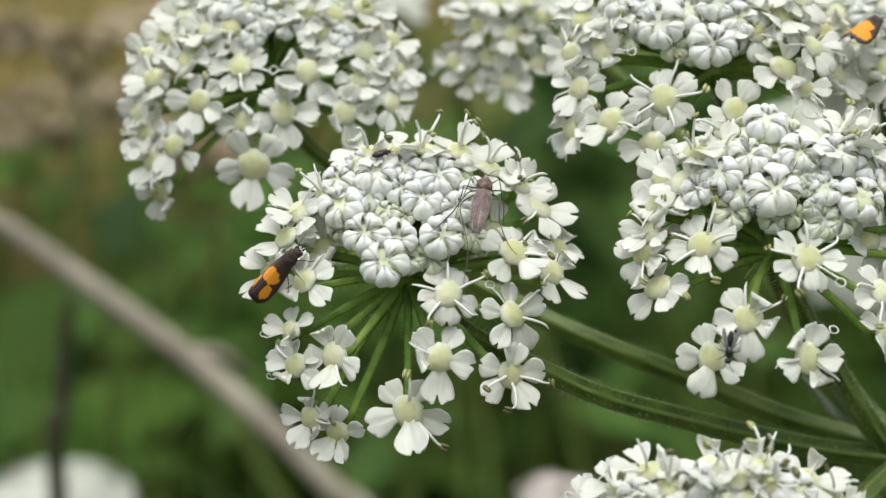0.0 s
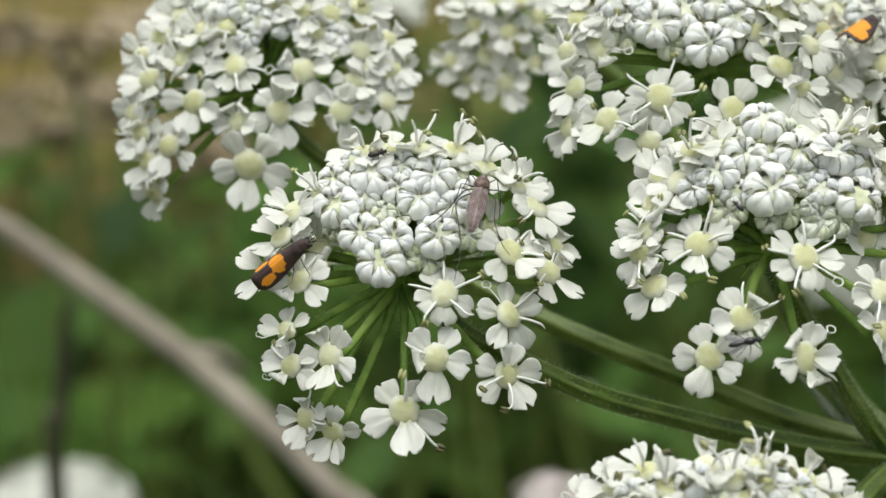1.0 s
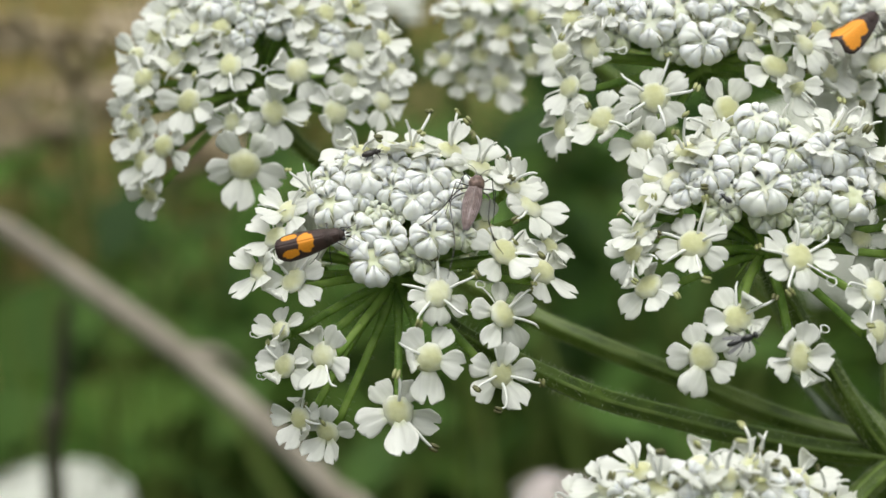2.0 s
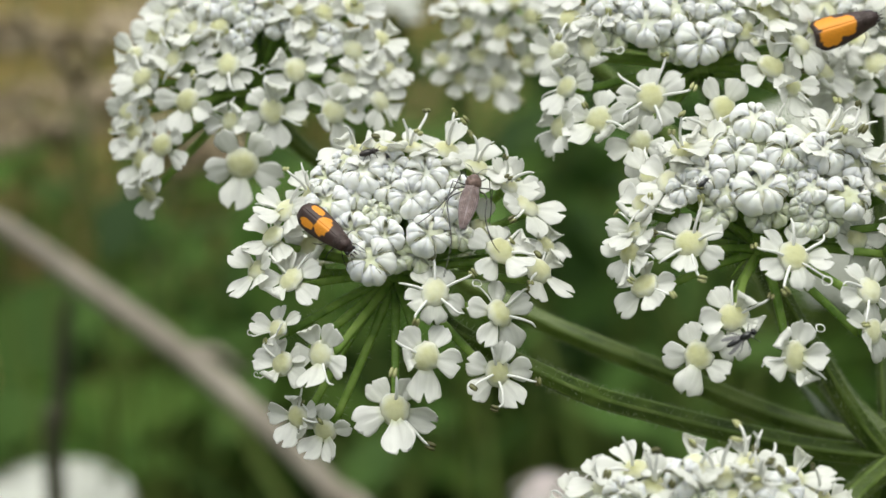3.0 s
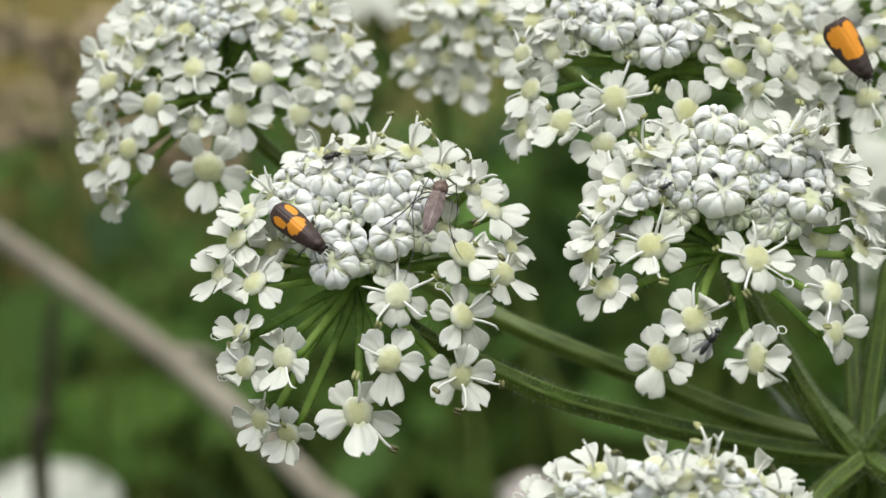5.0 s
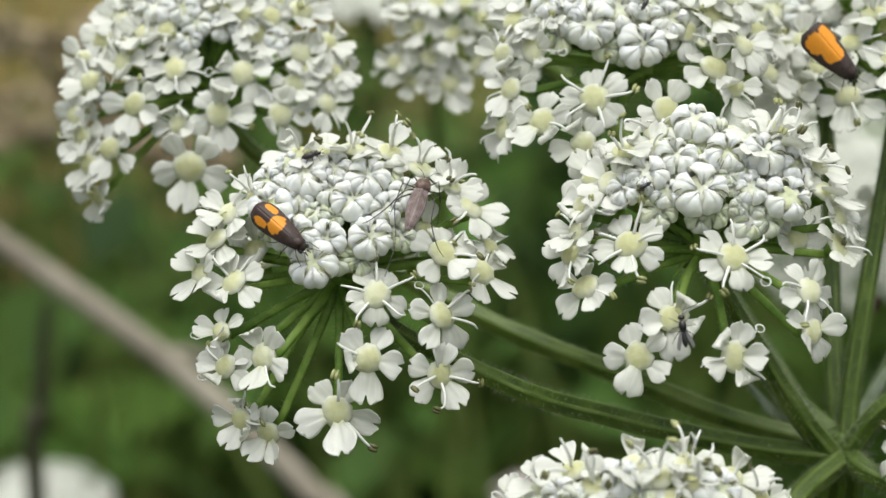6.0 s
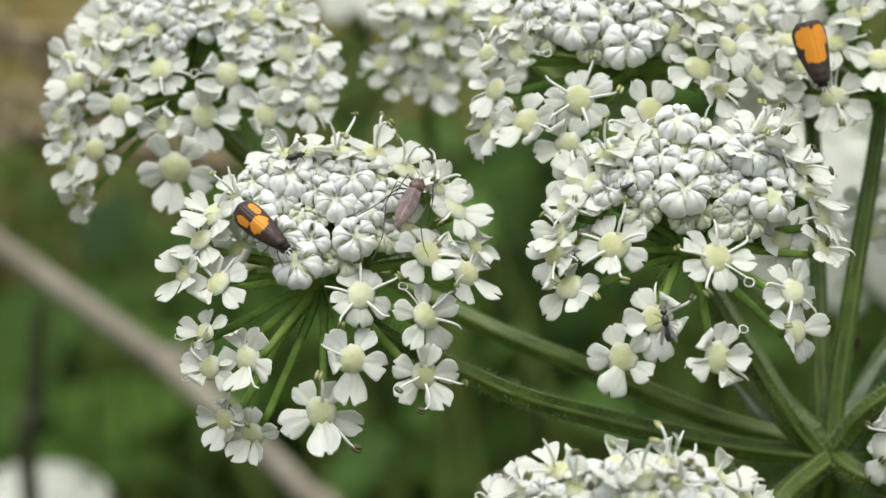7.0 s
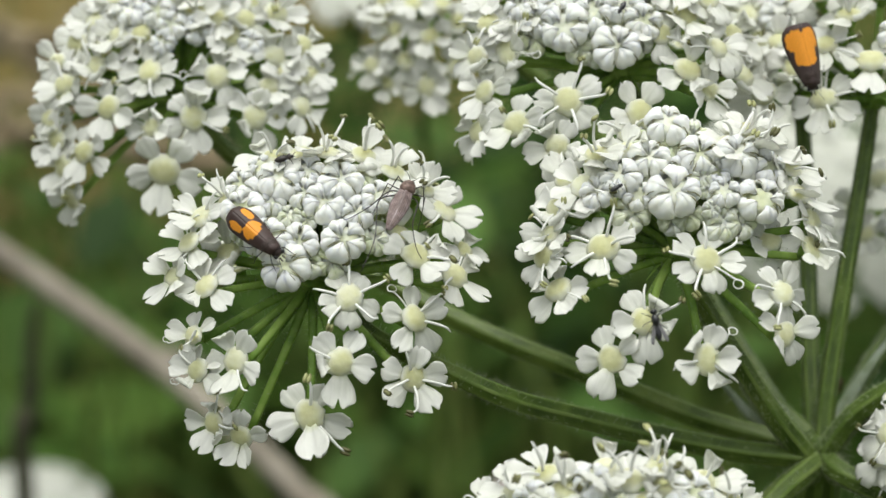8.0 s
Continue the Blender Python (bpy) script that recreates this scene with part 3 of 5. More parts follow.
STAR_OUTER = [
    (-7.5, 0.6, 3, 1.1), (1.9, -0.6, 3, 1.1), (-3.8, -6.1, 0, 1.05), (-6.9, -9.7, 0, 1.05), (1.8, -9.7, 0, 1.05),
    (9, -3.7, 0, 1), (-11.6, -3.3, 0, 1), (-11.5, 4.3, 0, 1), (-12.8, -0.3, 0, 0.9), (-7.7, 9.4, 0, 1),
    (11.2, 5.6, 0, 1.05), (12.1, 0.5, 0, 1), (9.2, -7.4, 0, 0.95), (-12.2, 1.9, 0, 0.9), (-9, 6.4, 0, 1),
    (10.6, 8.1, 0, 1), (5.2, 10.3, 0, 1.1), (7.9, 9.8, 0, 1.05), (12.4, 3.2, 0, 0.9), (7.1, 11.7, 0, 1),
    (-5.1, 9.7, 0, 0.95),
]
STAR_INNER = [
    (-0.9, 12, 1, 1.09), (-2.8, 8.7, 1, 1.02), (-5.6, 7.1, 1, 1.05), (1.8, 9.1, 1, 1.02), (5.4, 9, 1, 1.09),
    (-0.9, 5.4, 1, 1.3), (-4, 5.4, 1, 0.75), (1.9, 7, 2, 0.76), (3.5, 7.6, 1, 0.64), (3.9, 5.6, 1, 0.77),
    (2.6, 4.1, 2, 0.7), (7.4, 4.8, 1, 1.07), (8.4, 8, 1, 0.87), (2.3, 5.8, 2, 0.59), (0.1, 8, 1, 0.63),
    (-7.7, 5.6, 1, 0.87),
]
umbel((28.0, 153.2, 958.5), STAR_OUTER + STAR_INNER, 15.5, 5.7, 0.25,
      [(31.2, 156.1, 952.6), (35.8, 157.8, 945.2), (37.9, 158.9, 941.8), (40.3, 159.6, 938.4), (43.3, 160.6, 934.7)],
      "white hogweed umbel with star florets and central buds", 32, under=10)
UPPER_OUTER = [
    (-5.7, -3.3, 3, 1.15), (-10.8, -5.5, 0, 1.1), (6.2, -0.2, 0, 1.1), (-14.4, -6.2, 0, 1), (1.3, -4.6, 0, 1.05),
    (-11.6, 1.8, 0, 1.05), (-14.6, 1.6, 0, 1), (-6.8, -7.8, 0, 1), (6.3, 5.3, 0, 1.05), (9.3, 2.1, 0, 1),
    (8.2, -2.2, 0, 0.9), (-13.9, -2.1, 0, 0.9), (3.6, 3.5, 0, 0.9), (-13.5, 5, 0, 1), (-10.4, 5.7, 0, 1),
    (5.1, 8.3, 0, 1), (8.5, 7.2, 0, 1), (-12.5, 8.3, 0, 1),
]
UPPER_INNER = [
    (-5.9, 3.9, 1, 1.24), (-0.8, 1.9, 1, 1.18), (-3, 5.5, 1, 0.97), (-0, 6.2, 1, 0.91), (-8.4, 4.9, 1, 0.97),
    (1.8, 4.6, 1, 0.97), (-10, 6.4, 1, 0.88), (-6.6, 6.7, 1, 0.97), (-2.4, 3.4, 2, 0.68), (-4.1, 8.4, 1, 1.03),
    (-1.1, 9, 1, 1.03), (-7.4, 9.4, 1, 1.03), (1.7, 8.6, 1, 1.03),
]
umbel((23.8, 168.6, 973.5), UPPER_OUTER + UPPER_INNER, 17, 5.7, 0.25,
      [(27.7, 175.4, 966.9), (32.3, 176.6, 952.1), (37.7, 169.6, 941.3), (45.0, 162.7, 934.9)],
      "white hogweed umbel showing green rays between florets", 33, under=8, back=3, up=0.65)
LOW_OUTER = [
    (-6.9, 10.6, 0, 1), (-1.8, 11.1, 0, 1), (3, 11.3, 0, 1), (7.1, 10, 0, 0.95), (-9.6, 9.1, 0, 0.95),
    (-5.3, 9.4, 0, 1), (-2.9, 10, 1, 0.9), (0.3, 10.3, 0, 1), (3.6, 9.6, 0, 1), (5.6, 9, 1, 1),
    (9.4, 8.2, 0, 1), (-12.1, 7.1, 0, 1), (-7.8, 8.4, 1, 1), (-1.3, 8.7, 2, 1), (1.7, 8.4, 0, 1),
    (10.4, 6.7, 0, 1), (-3.5, 7.5, 0, 1), (-6, 6.9, 0, 1), (4.4, 7.2, 1, 1), (-13.6, 4.9, 0, 1),
]
LOW_INNER = [
    (-0.2, 6.4, 1, 1), (8.1, 6.5, 1, 1),
]
umbel((21.6, 138.9, 931.0), LOW_OUTER + LOW_INNER, 14.5, 9, 0,
      [(27.5, 142.4, 928.8), (34.1, 148.9, 929.8), (39.1, 154.8, 932.6), (44.6, 160.4, 934.2)],
      "white hogweed umbel with upright threads, seen over its top", 34, fill=18, back=5)
FAR_OUTER = [
    (-3.8, -4, 0, 0.85), (0.1, -4.8, 0, 0.85), (5.4, -6, 0, 0.85), (-6.5, -8, 0, 0.85), (-0.2, -10.5, 0, 0.89),
    (3.4, -3, 0, 0.85), (-5.4, -2, 0, 0.85), (-2.8, -7.6, 0, 0.85), (3.1, -8.2, 0, 0.85), (7.4, -9.1, 0, 0.77),
    (1.5, -1.3, 0, 0.85), (-1.8, -1, 0, 0.85), (-5.1, -0.3, 0, 0.85), (6.7, -1.9, 0, 0.85), (-4.7, -10.1, 0, 0.68),
]
umbel((4.1, 199.8, 976.9), FAR_OUTER, 17, 8, 0.2,
      [(15.1, 204.0, 969.3), (25.9, 203.4, 959.5), (35.3, 192.5, 945.7), (43.3, 165.7, 934.4)],
      "soft white hogweed umbel farther back in the cluster", 35, back=0)
EDGE_OUTER = [
    (-6.9, -0.4, 0, 1.1), (-2.1, 3.4, 0, 1.15), (-3.7, 8.4, 0, 1), (-6.3, 5.3, 0, 0.9),
]
umbel((51.5, 174.1, 969.6), EDGE_OUTER, 15, 8, 0.2,
      [(50.4, 172.2, 962.6), (48.3, 168.4, 952.5), (46.0, 164.1, 940.1), (45.3, 161.6, 934.7)],
      "white hogweed umbel on a straight green stalk", 36, fill=11, ray_radius=(0.7, 0.9, 1.1))
SIDE_OUTER = [
    (-15.0, 0.5, 0, 1.1), (-15.8, -1.9, 0, 1), (-14.0, -2.9, 0, 1), (-13.4, 3.1, 0, 1), (-12.7, 1.2, 1, 1),
]
umbel((65.0, 155.4, 938.7), SIDE_OUTER, 14, 8, 0.1,
      [(55.7, 158.0, 944.4), (52.0, 158.6, 943.0), (48.0, 159.8, 939.5), (45.3, 160.6, 934.9)],
      "small white hogweed umbel at the cluster's far edge", 37, fill=12)
THIN_OUTER = [
    (-6.5, -4.8, 0, 1), (-5.7, 1.3, 0, 1.05), (-8.3, -2.0, 0, 0.9), (1.9, 0.6, 0, 1), (2.8, -3.7, 0, 0.9),
    (-4.7, -1.6, 0, 0.95), (-0.9, 2.8, 0, 1), (0.1, -1.6, 1, 1), (-2.8, 1.0, 1, 1),
]
umbel((44.4, 183.9, 975.5), THIN_OUTER, 14, 7, 0.2,
      [(45.7, 181.3, 965.8), (45.8, 175.7, 952.4), (44.9, 165.3, 937.1), (45.4, 162.6, 934.6)],
      "white hogweed umbel on a thin stalk behind", 38, fill=5, ray_radius=(0.7, 0.9, 1.0))
SLANT_OUTER = [
    (-7.8, 4.5, 0, 1), (-9.7, -1.7, 0, 1.05), (-10.6, 1.2, 0, 0.9),
]
umbel((63.7, 188.3, 953.1), SLANT_OUTER, 13, 7, 0.2,
      [(58.8, 181.8, 944.3), (52.6, 174.2, 939.1), (46.4, 163.6, 934.5)],
      "white hogweed umbel on a pale slanting stalk behind", 39, fill=5, back=0, ray_radius=(0.7, 0.9, 1.0))
FOOT_OUTER = [
    (-7.8, 4.5, 0, 1), (-3.7, 6.7, 0, 1), (1.6, 6.2, 0, 0.95), (-2.0, 2.2, 1, 1),
]
umbel((61.3, 142.7, 931.5), FOOT_OUTER, 14, 8, 0.1,
      [(55.9, 148.1, 932.2), (49.9, 154.5, 933.0), (46.1, 157.9, 934.0), (45.3, 160.8, 934.6)],
      "white hogweed umbel low beside the crown", 40, fill=12, back=4)


# ---- the hogweed's main stem, and the dry stem beyond ----
def long_stem(name, path, radii, mats, label, category, ridge=0.06, hair=0, seed=1):
    thing = new(name)
    tagged(thing, label, category)
    p = smooth_path([Vector(q) * MM for q in path], 8)
    stem = part("stem", tube(bmesh.new(), p, [q * MM for q in radii], 36, ridge, 9, crest=1 if len(mats) > 1 else None), mats, thing)
    if hair:
        tagged(part("hairs", hairs(p, radii[0] * MM, hair, random.Random(seed), 0.8), HAIR, stem), kind="stuff")
    return thing


long_stem("hogweed_plant", [(44.9, 161.4, 936.5), (44.9, 163.0, 930.0), (44.0, 166.0, 915.0), (42.0, 176.0, 850.0), (36.0, 200.0, 560.0), (30.0, 215.0, -10.0)],
          [1.6, 2.6, 2.8, 3.0, 4.0, 6.0], [STALK, RIB], "thick ribbed green hogweed stem carrying the umbels", "plant", hair=200)
def bract(plant, path, width, droop, seed):
    """A thin pale pointed bract, folded along its middle."""
    r = random.Random(seed)
    line = smooth_path([Vector(q) * MM for q in path], 5)
    rows = []
    for k, p in enumerate(line):
        t = k / (len(line) - 1)
        way = (line[min(k + 1, len(line) - 1)] - line[max(k - 1, 0)]).normalized()
        side = way.cross(Vector((0.1, -1, 0.3))).normalized()
        w = width * MM * (0.35 + 0.65 * math.sin(math.pi * min(1.0, 0.15 + 0.85 * t))) * (1 - 0.4 * t)
        rows.append([tuple(p + side * (w * v * 0.5) + Vector((0, droop * MM * v * v + 0.12 * MM * math.sin(7 * t + 3 * v + seed), 0))) for v in (-1, -0.6, -0.2, 0.2, 0.6, 1)])
    blade = part("bract", shell(bmesh.new(), rows, 0.09 * MM), PALE, plant, "papery whitish green bract")
    tagged(part("hairs", hairs(line, 0.35 * width * MM, 160, r, 0.7), HAIR, blade), kind="stuff")


crown = bpy.data.objects["hogweed_plant"]
bract(crown, [(44.2, 162.9, 933.6), (41.2, 165.3, 934.8), (38.6, 166.9, 936.8), (35.1, 168.9, 940.4)], 1.7, 0.4, 3)
bract(crown, [(45.5, 163.0, 933.9), (48.3, 166.9, 936.9), (51.3, 169.9, 940.0), (55.5, 173.9, 943.5)], 1.8, 0.4, 5)
bract(crown, [(43.4, 159.0, 934.3), (41.2, 156.8, 933.7), (39.4, 155.3, 932.1), (37.9, 153.7, 929.8)], 1.5, 0.3, 7)
collar = part("collar", ball(bmesh.new(), (45.0 * MM, 161.8 * MM, 934.6 * MM), (2.3 * MM, 2.2 * MM, 1.9 * MM), 0, None, 20, 12), [STALK], crown)
tagged(part("hairs", hairs([Vector((45.0, 161.6, 931.5)) * MM, Vector((45.0, 161.6, 937.5)) * MM], 2.2 * MM, 260, random.Random(8), 1.6), HAIR, collar), kind="stuff")
dry = long_stem("dead_plant", [(-230.0, 440.0, 985.0), (-137.3, 420.4, 907.6), (-115.2, 416.5, 892.8), (-100.1, 411.9, 883.4), (-70.1, 402.6, 864.4), (-48.0, 394.1, 848.2), (-32.0, 388.2, 833.7), (-14.7, 379.4, 816.4), (40.0, 390.0, 690.0), (130.0, 400.0, 350.0), (160.0, 410.0, -10.0)],
                [1.6, 2.4, 2.8, 3.0, 3.0, 3.0, 3.1, 3.2, 3.4, 3.8], [DRY], "leaning dry tan dead stem crossing the meadow", "dead plant")
dark = long_stem("dead_plant", [(-101.9, 421.0, 873.8), (-103.4, 418.8, 863.8), (-105.0, 415.0, 842.5), (-106.3, 410.6, 821.3), (-105.0, 408.0, 600.0), (-98.0, 412.0, -10.0)],
          [1.0, 1.7, 2.2, 2.5, 3.0, 3.8], [BARK], "upright dark brown dead stem in the shade", "dead plant")
for height, across in ((850.0, -104.5), (808.0, -106.3), (700.0, -105.6)):
    part("node", ball(bmesh.new(), (across * MM, (410.0 if height < 840 else 416.5) * MM, height * MM), (2.9 * MM, 2.9 * MM, 2.6 * MM)), BARK, dark)


def dry_umbel(centre, reach, label, seed):
    """A withered brown umbel: bent rays and clotted seed heads on a dead stalk."""
    r = random.Random(seed)
    thing = new("dry_umbel")
    thing.matrix_basis = pose(centre[0] * MM, centre[1] * MM, centre[2] * MM, r.uniform(-10, 10), r.uniform(-10, 10), r.uniform(0, 90))
    tagged(thing, label, "dead flower", "withered umbels")
    for k in range(14):
        a, q = 2 * math.pi * k / 14 + r.uniform(-0.2, 0.2), reach * r.uniform(0.6, 1.0)
        tip = Vector((q * math.cos(a), q * math.sin(a), reach * r.uniform(-0.05, 0.2)))
        ray = part("ray", tube(bmesh.new(), smooth_path([Vector((0, 0, -reach * 0.5 * MM)), tip * 0.5 * MM, tip * MM], 3), [1.2 * MM, 0.8 * MM], 6), WITHER, thing)
        bm = bmesh.new()
        for _ in range(9):
            ball(bm, (tip + Vector((r.gauss(0, 4), r.gauss(0, 4), r.gauss(1, 2)))) * MM, (r.uniform(2, 4) * MM, r.uniform(2, 4) * MM, r.uniform(1.5, 3) * MM), 0, None, 6, 4)
        tagged(part("seed_head", bm, WITHER, ray), kind="stuff")
    foot = thing.matrix_basis.inverted() @ Vector((centre[0] * MM, centre[1] * MM, 0))
    part("stalk", tube(bmesh.new(), smooth_path([Vector((0, 0, -reach * 0.5 * MM)), Vector((0, 0, -0.2)), foot], 4), [1.0 * MM, 1.8 * MM], 8), STALK, thing)
    return thing


dry_umbel((-135.0, 590.0, 918.0), 34.0, "withered brown umbel behind the flowers, out of focus", 21)
dry_umbel((-150.0, 620.0, 885.0), 30.0, "drooping dead brown umbel in the meadow", 22)
dry_umbel((-105.0, 640.0, 868.0), 26.0, "small dead umbel with dark seeds", 23)
part("side_shoot", tube(bmesh.new(), smooth_path([Vector(q) * MM for q in ((-70, 403, 864), (-61, 406, 863), (-55, 411, 856))], 5), [2.0 * MM, 1.6 * MM, 0.8 * MM], 8), DRY, dry)


# ---- umbels far behind, out of focus ----
def distant_umbel(centre, reach, label, seed, mat=PETAL, squash=0.45, tilt=12):
    r = random.Random(seed)
    verts, faces = [], []
    for _ in range(int(110 * (reach / 15) ** 2)):
        a, q = r.uniform(0, 2 * math.pi), math.sqrt(r.random()) * reach
        p = Vector((q * math.cos(a), q * math.sin(a), squash * reach * (1 - (q / reach) ** 2) + r.uniform(-1.5, 1.0)))
        n = Vector((p.x / reach, p.y / reach, 0.9)).normalized()
        t = n.orthogonal().normalized()
        b = n.cross(t)
        for k in range(5):
            c = 2 * math.pi * k / 5 + a
            d, e = t * math.cos(c) + b * math.sin(c), t * -math.sin(c) + b * math.cos(c)
            base = len(verts)
            for f, w, h in ((0.3, 0.4, 0), (1.8, 1.0, 0.3), (2.6, 0.8, 0.1)):
                verts += [tuple((p + d * f + e * w + n * h) * MM), tuple((p + d * f - e * w + n * h) * MM)]
            faces += [(base, base + 1, base + 3, base + 2), (base + 2, base + 3, base + 5, base + 4)]
    thing = new("distant_umbel")
    thing.matrix_basis = pose(centre[0] * MM, centre[1] * MM, centre[2] * MM, tilt, r.uniform(-10, 10), 0)
    tagged(thing, label, "flower", "distant umbels")
    me = bpy.data.meshes.new("flower_head")
    me.from_pydata(verts, [], faces)
    tagged(piece("flower_head", me, mat, thing), kind="stuff")
    for k in range(8):
        a = 2 * math.pi * k / 8
        part("ray", tube(bmesh.new(), smooth_path([Vector((0, 0, -reach * MM)), Vector((math.cos(a) * reach * 0.5, math.sin(a) * reach * 0.5, -reach * 0.3)) * MM,
             Vector((math.cos(a) * reach * 0.75, math.sin(a) * reach * 0.75, 0)) * MM], 3), 0.6 * MM, 5), STALK, thing)
    foot = thing.matrix_basis.inverted() @ Vector((centre[0] * MM + r.uniform(-0.05, 0.05), centre[1] * MM + 0.03, 0))
    part("stalk", tube(bmesh.new(), smooth_path([Vector((0, 0, -reach * MM)), Vector((0, 0, -0.12)), foot], 5), [1.1 * MM, 1.6 * MM, 2.5 * MM], 8), STALK, thing)
    return thing


distant_umbel((-111.2, 434.7, 807.4), 22.4, "white umbel deep in the meadow, out of focus", 3, squash=0.38)
distant_umbel((26.0, 371.0, 836.0), 12.0, "small pinkish white umbel low in the meadow", 4, PINKISH)
distant_umbel((84.0, 330.0, 924.0), 26.0, "pale white umbel behind the cluster, out of focus", 5, squash=0.3, tilt=50)
distant_umbel((-13.0, 345.0, 962.0), 10.0, "white umbel high behind the cluster, out of focus", 6, squash=0.3)


# ---- meadow: grass, straw and leafy growth ----
def spot_in(area, r, clear=0.44):
    """A place on the ground: in a ragged patch (middle x, middle y, half width, half depth), or in a ring (from, to) round the flowers."""
    while True:
        turn = r.uniform(0, 2 * math.pi)
        if len(area) == 4:
            far = math.sqrt(r.random()) * (1 + 0.35 * noise.noise(Vector((math.cos(turn) * 2, math.sin(turn) * 2, area[0])))) + 0.12 * abs(r.gauss(0, 1))
            x, y = area[0] + area[2] * far * math.cos(turn), area[1] + area[3] * far * math.sin(turn)
        else:
            far = area[0] + (area[1] - area[0]) * r.random() ** 0.8
            x, y = far * math.cos(turn), 0.1 + far * math.sin(turn)
        if math.hypot(x, y - 0.12) > clear:
            return x, y


def blades(name, count, seed, area, heights, widths, mat, label, category, lean=0.35):
    """Curved grass blades, each five bends long."""
    r = random.Random(seed)
    verts, faces = [], []
    for _ in range(count):
        x, y = spot_in(area, r)
        h, w = r.uniform(*heights), r.uniform(*widths)
        a, bend, face = r.uniform(0, 2 * math.pi), r.uniform(0.05, lean), r.uniform(0, math.pi)
        side = Vector((math.cos(face), math.sin(face), 0))
        base = len(verts)
        for k in range(6):
            t = k / 5
            p = Vector((x + math.cos(a) * bend * h * t * t, y + abs(math.sin(a)) * bend * h * t * t, h * (t - 0.25 * bend * t * t)))
            q = side * (w / 2 * (1 - t ** 2.5) + 0.0003)
            verts += [tuple(p - q), tuple(p + q)]
            if k:
                b = base + 2 * k
                faces.append((b - 2, b - 1, b + 1, b))
    me = bpy.data.meshes.new(name)
    me.from_pydata(verts, [], faces)
    return tagged(piece(name, me, mat), label, category, kind="stuff")


def leaves(name, count, seed, area, heights, sizes, mat, label, clumps=0):
    """Broad pointed leaves on short stalks at many heights, scattered or gathered in clumps."""
    r = random.Random(seed)
    verts, faces = [], []
    tufts = [(*spot_in(area, r, 0.66), r.uniform(*heights)) for _ in range(clumps)]
    for _ in range(count):
        x, y = spot_in(area, r, 0.6)
        z = r.uniform(*heights)
        if tufts and r.random() < 0.8:
            tuft = r.choice(tufts)
            x, y, z = tuft[0] + r.gauss(0, 0.03), tuft[1] + r.gauss(0, 0.03), min(heights[1], tuft[2] + r.gauss(0, 0.05))
        z -= 0.10 * (math.hypot(x, y) - 0.4)
        ln = r.uniform(*sizes)
        m = pose(x, y, max(0.03, z), r.uniform(-35, 60), r.uniform(-35, 35), r.uniform(0, 360))
        base = len(verts)
        for k in range(6):
            t = k / 5
            w = ln * 0.27 * math.sin(math.pi * min(1, t * 0.93 + 0.05)) ** 0.8
            d = -0.18 * ln * t * t
            verts += [tuple(m @ Vector((-w, ln * t, d + 0.1 * w))), tuple(m @ Vector((0, ln * t, d - 0.1 * w))), tuple(m @ Vector((w, ln * t, d + 0.1 * w)))]
            if k:
                b = base + 3 * k
                faces += [(b - 3, b - 2, b + 1, b), (b - 2, b - 1, b + 2, b + 1)]
    me = bpy.data.meshes.new(name)
    me.from_pydata(verts, [], faces)
    return tagged(piece(name, me, mat), label, "leaves", kind="stuff")


blades("meadow_grass", 16000, 5, (0.1, 1.9, 2.6, 2.2), (0.35, 0.95), (0.004, 0.011), GRASS, "tall dark green meadow grass, out of focus", "grass")
blades("dry_grass", 3800, 6, (-0.75, 2.6, 0.85, 1.4), (0.7, 1.12), (0.004, 0.010), STRAW, "tan seeding dry grass at the meadow's edge", "grass")
blades("dry_grass", 2400, 8, (0.0, 2.8, 2.4, 1.5), (0.6, 0.95), (0.003, 0.007), STRAW, "scattered tan dry grass stalks in the meadow", "grass")
leaves("undergrowth", 9500, 7, (0.05, 1.25, 1.35, 0.95), (0.25, 0.88), (0.03, 0.08), LEAF, "dense broad-leaved green undergrowth in soft shade", clumps=300)
leaves("undergrowth", 300, 27, (0.08, 0.98, 0.6, 0.35), (0.46, 0.72), (0.08, 0.14), FRESH, "large light green leaves standing out of the undergrowth")
leaves("undergrowth", 1500, 17, (0.0, 1.0, 0.95, 0.6), (0.55, 0.87), (0.03, 0.06), FRESH, "fresh bright green leaves among darker undergrowth", clumps=45)
# the meadow goes on all round
# this grass, mostly out of view, is raised to cut low skylight on the flowers
blades("meadow_grass", 42000, 9, (0.6, 8.0), (0.4, 0.98), (0.004, 0.010), GRASS, "meadow grass standing all round the flowers", "grass")
blades("dry_grass", 4500, 10, (0.9, 8.0), (0.3, 0.75), (0.003, 0.007), STRAW, "dry tan grass mixed through the meadow", "grass")


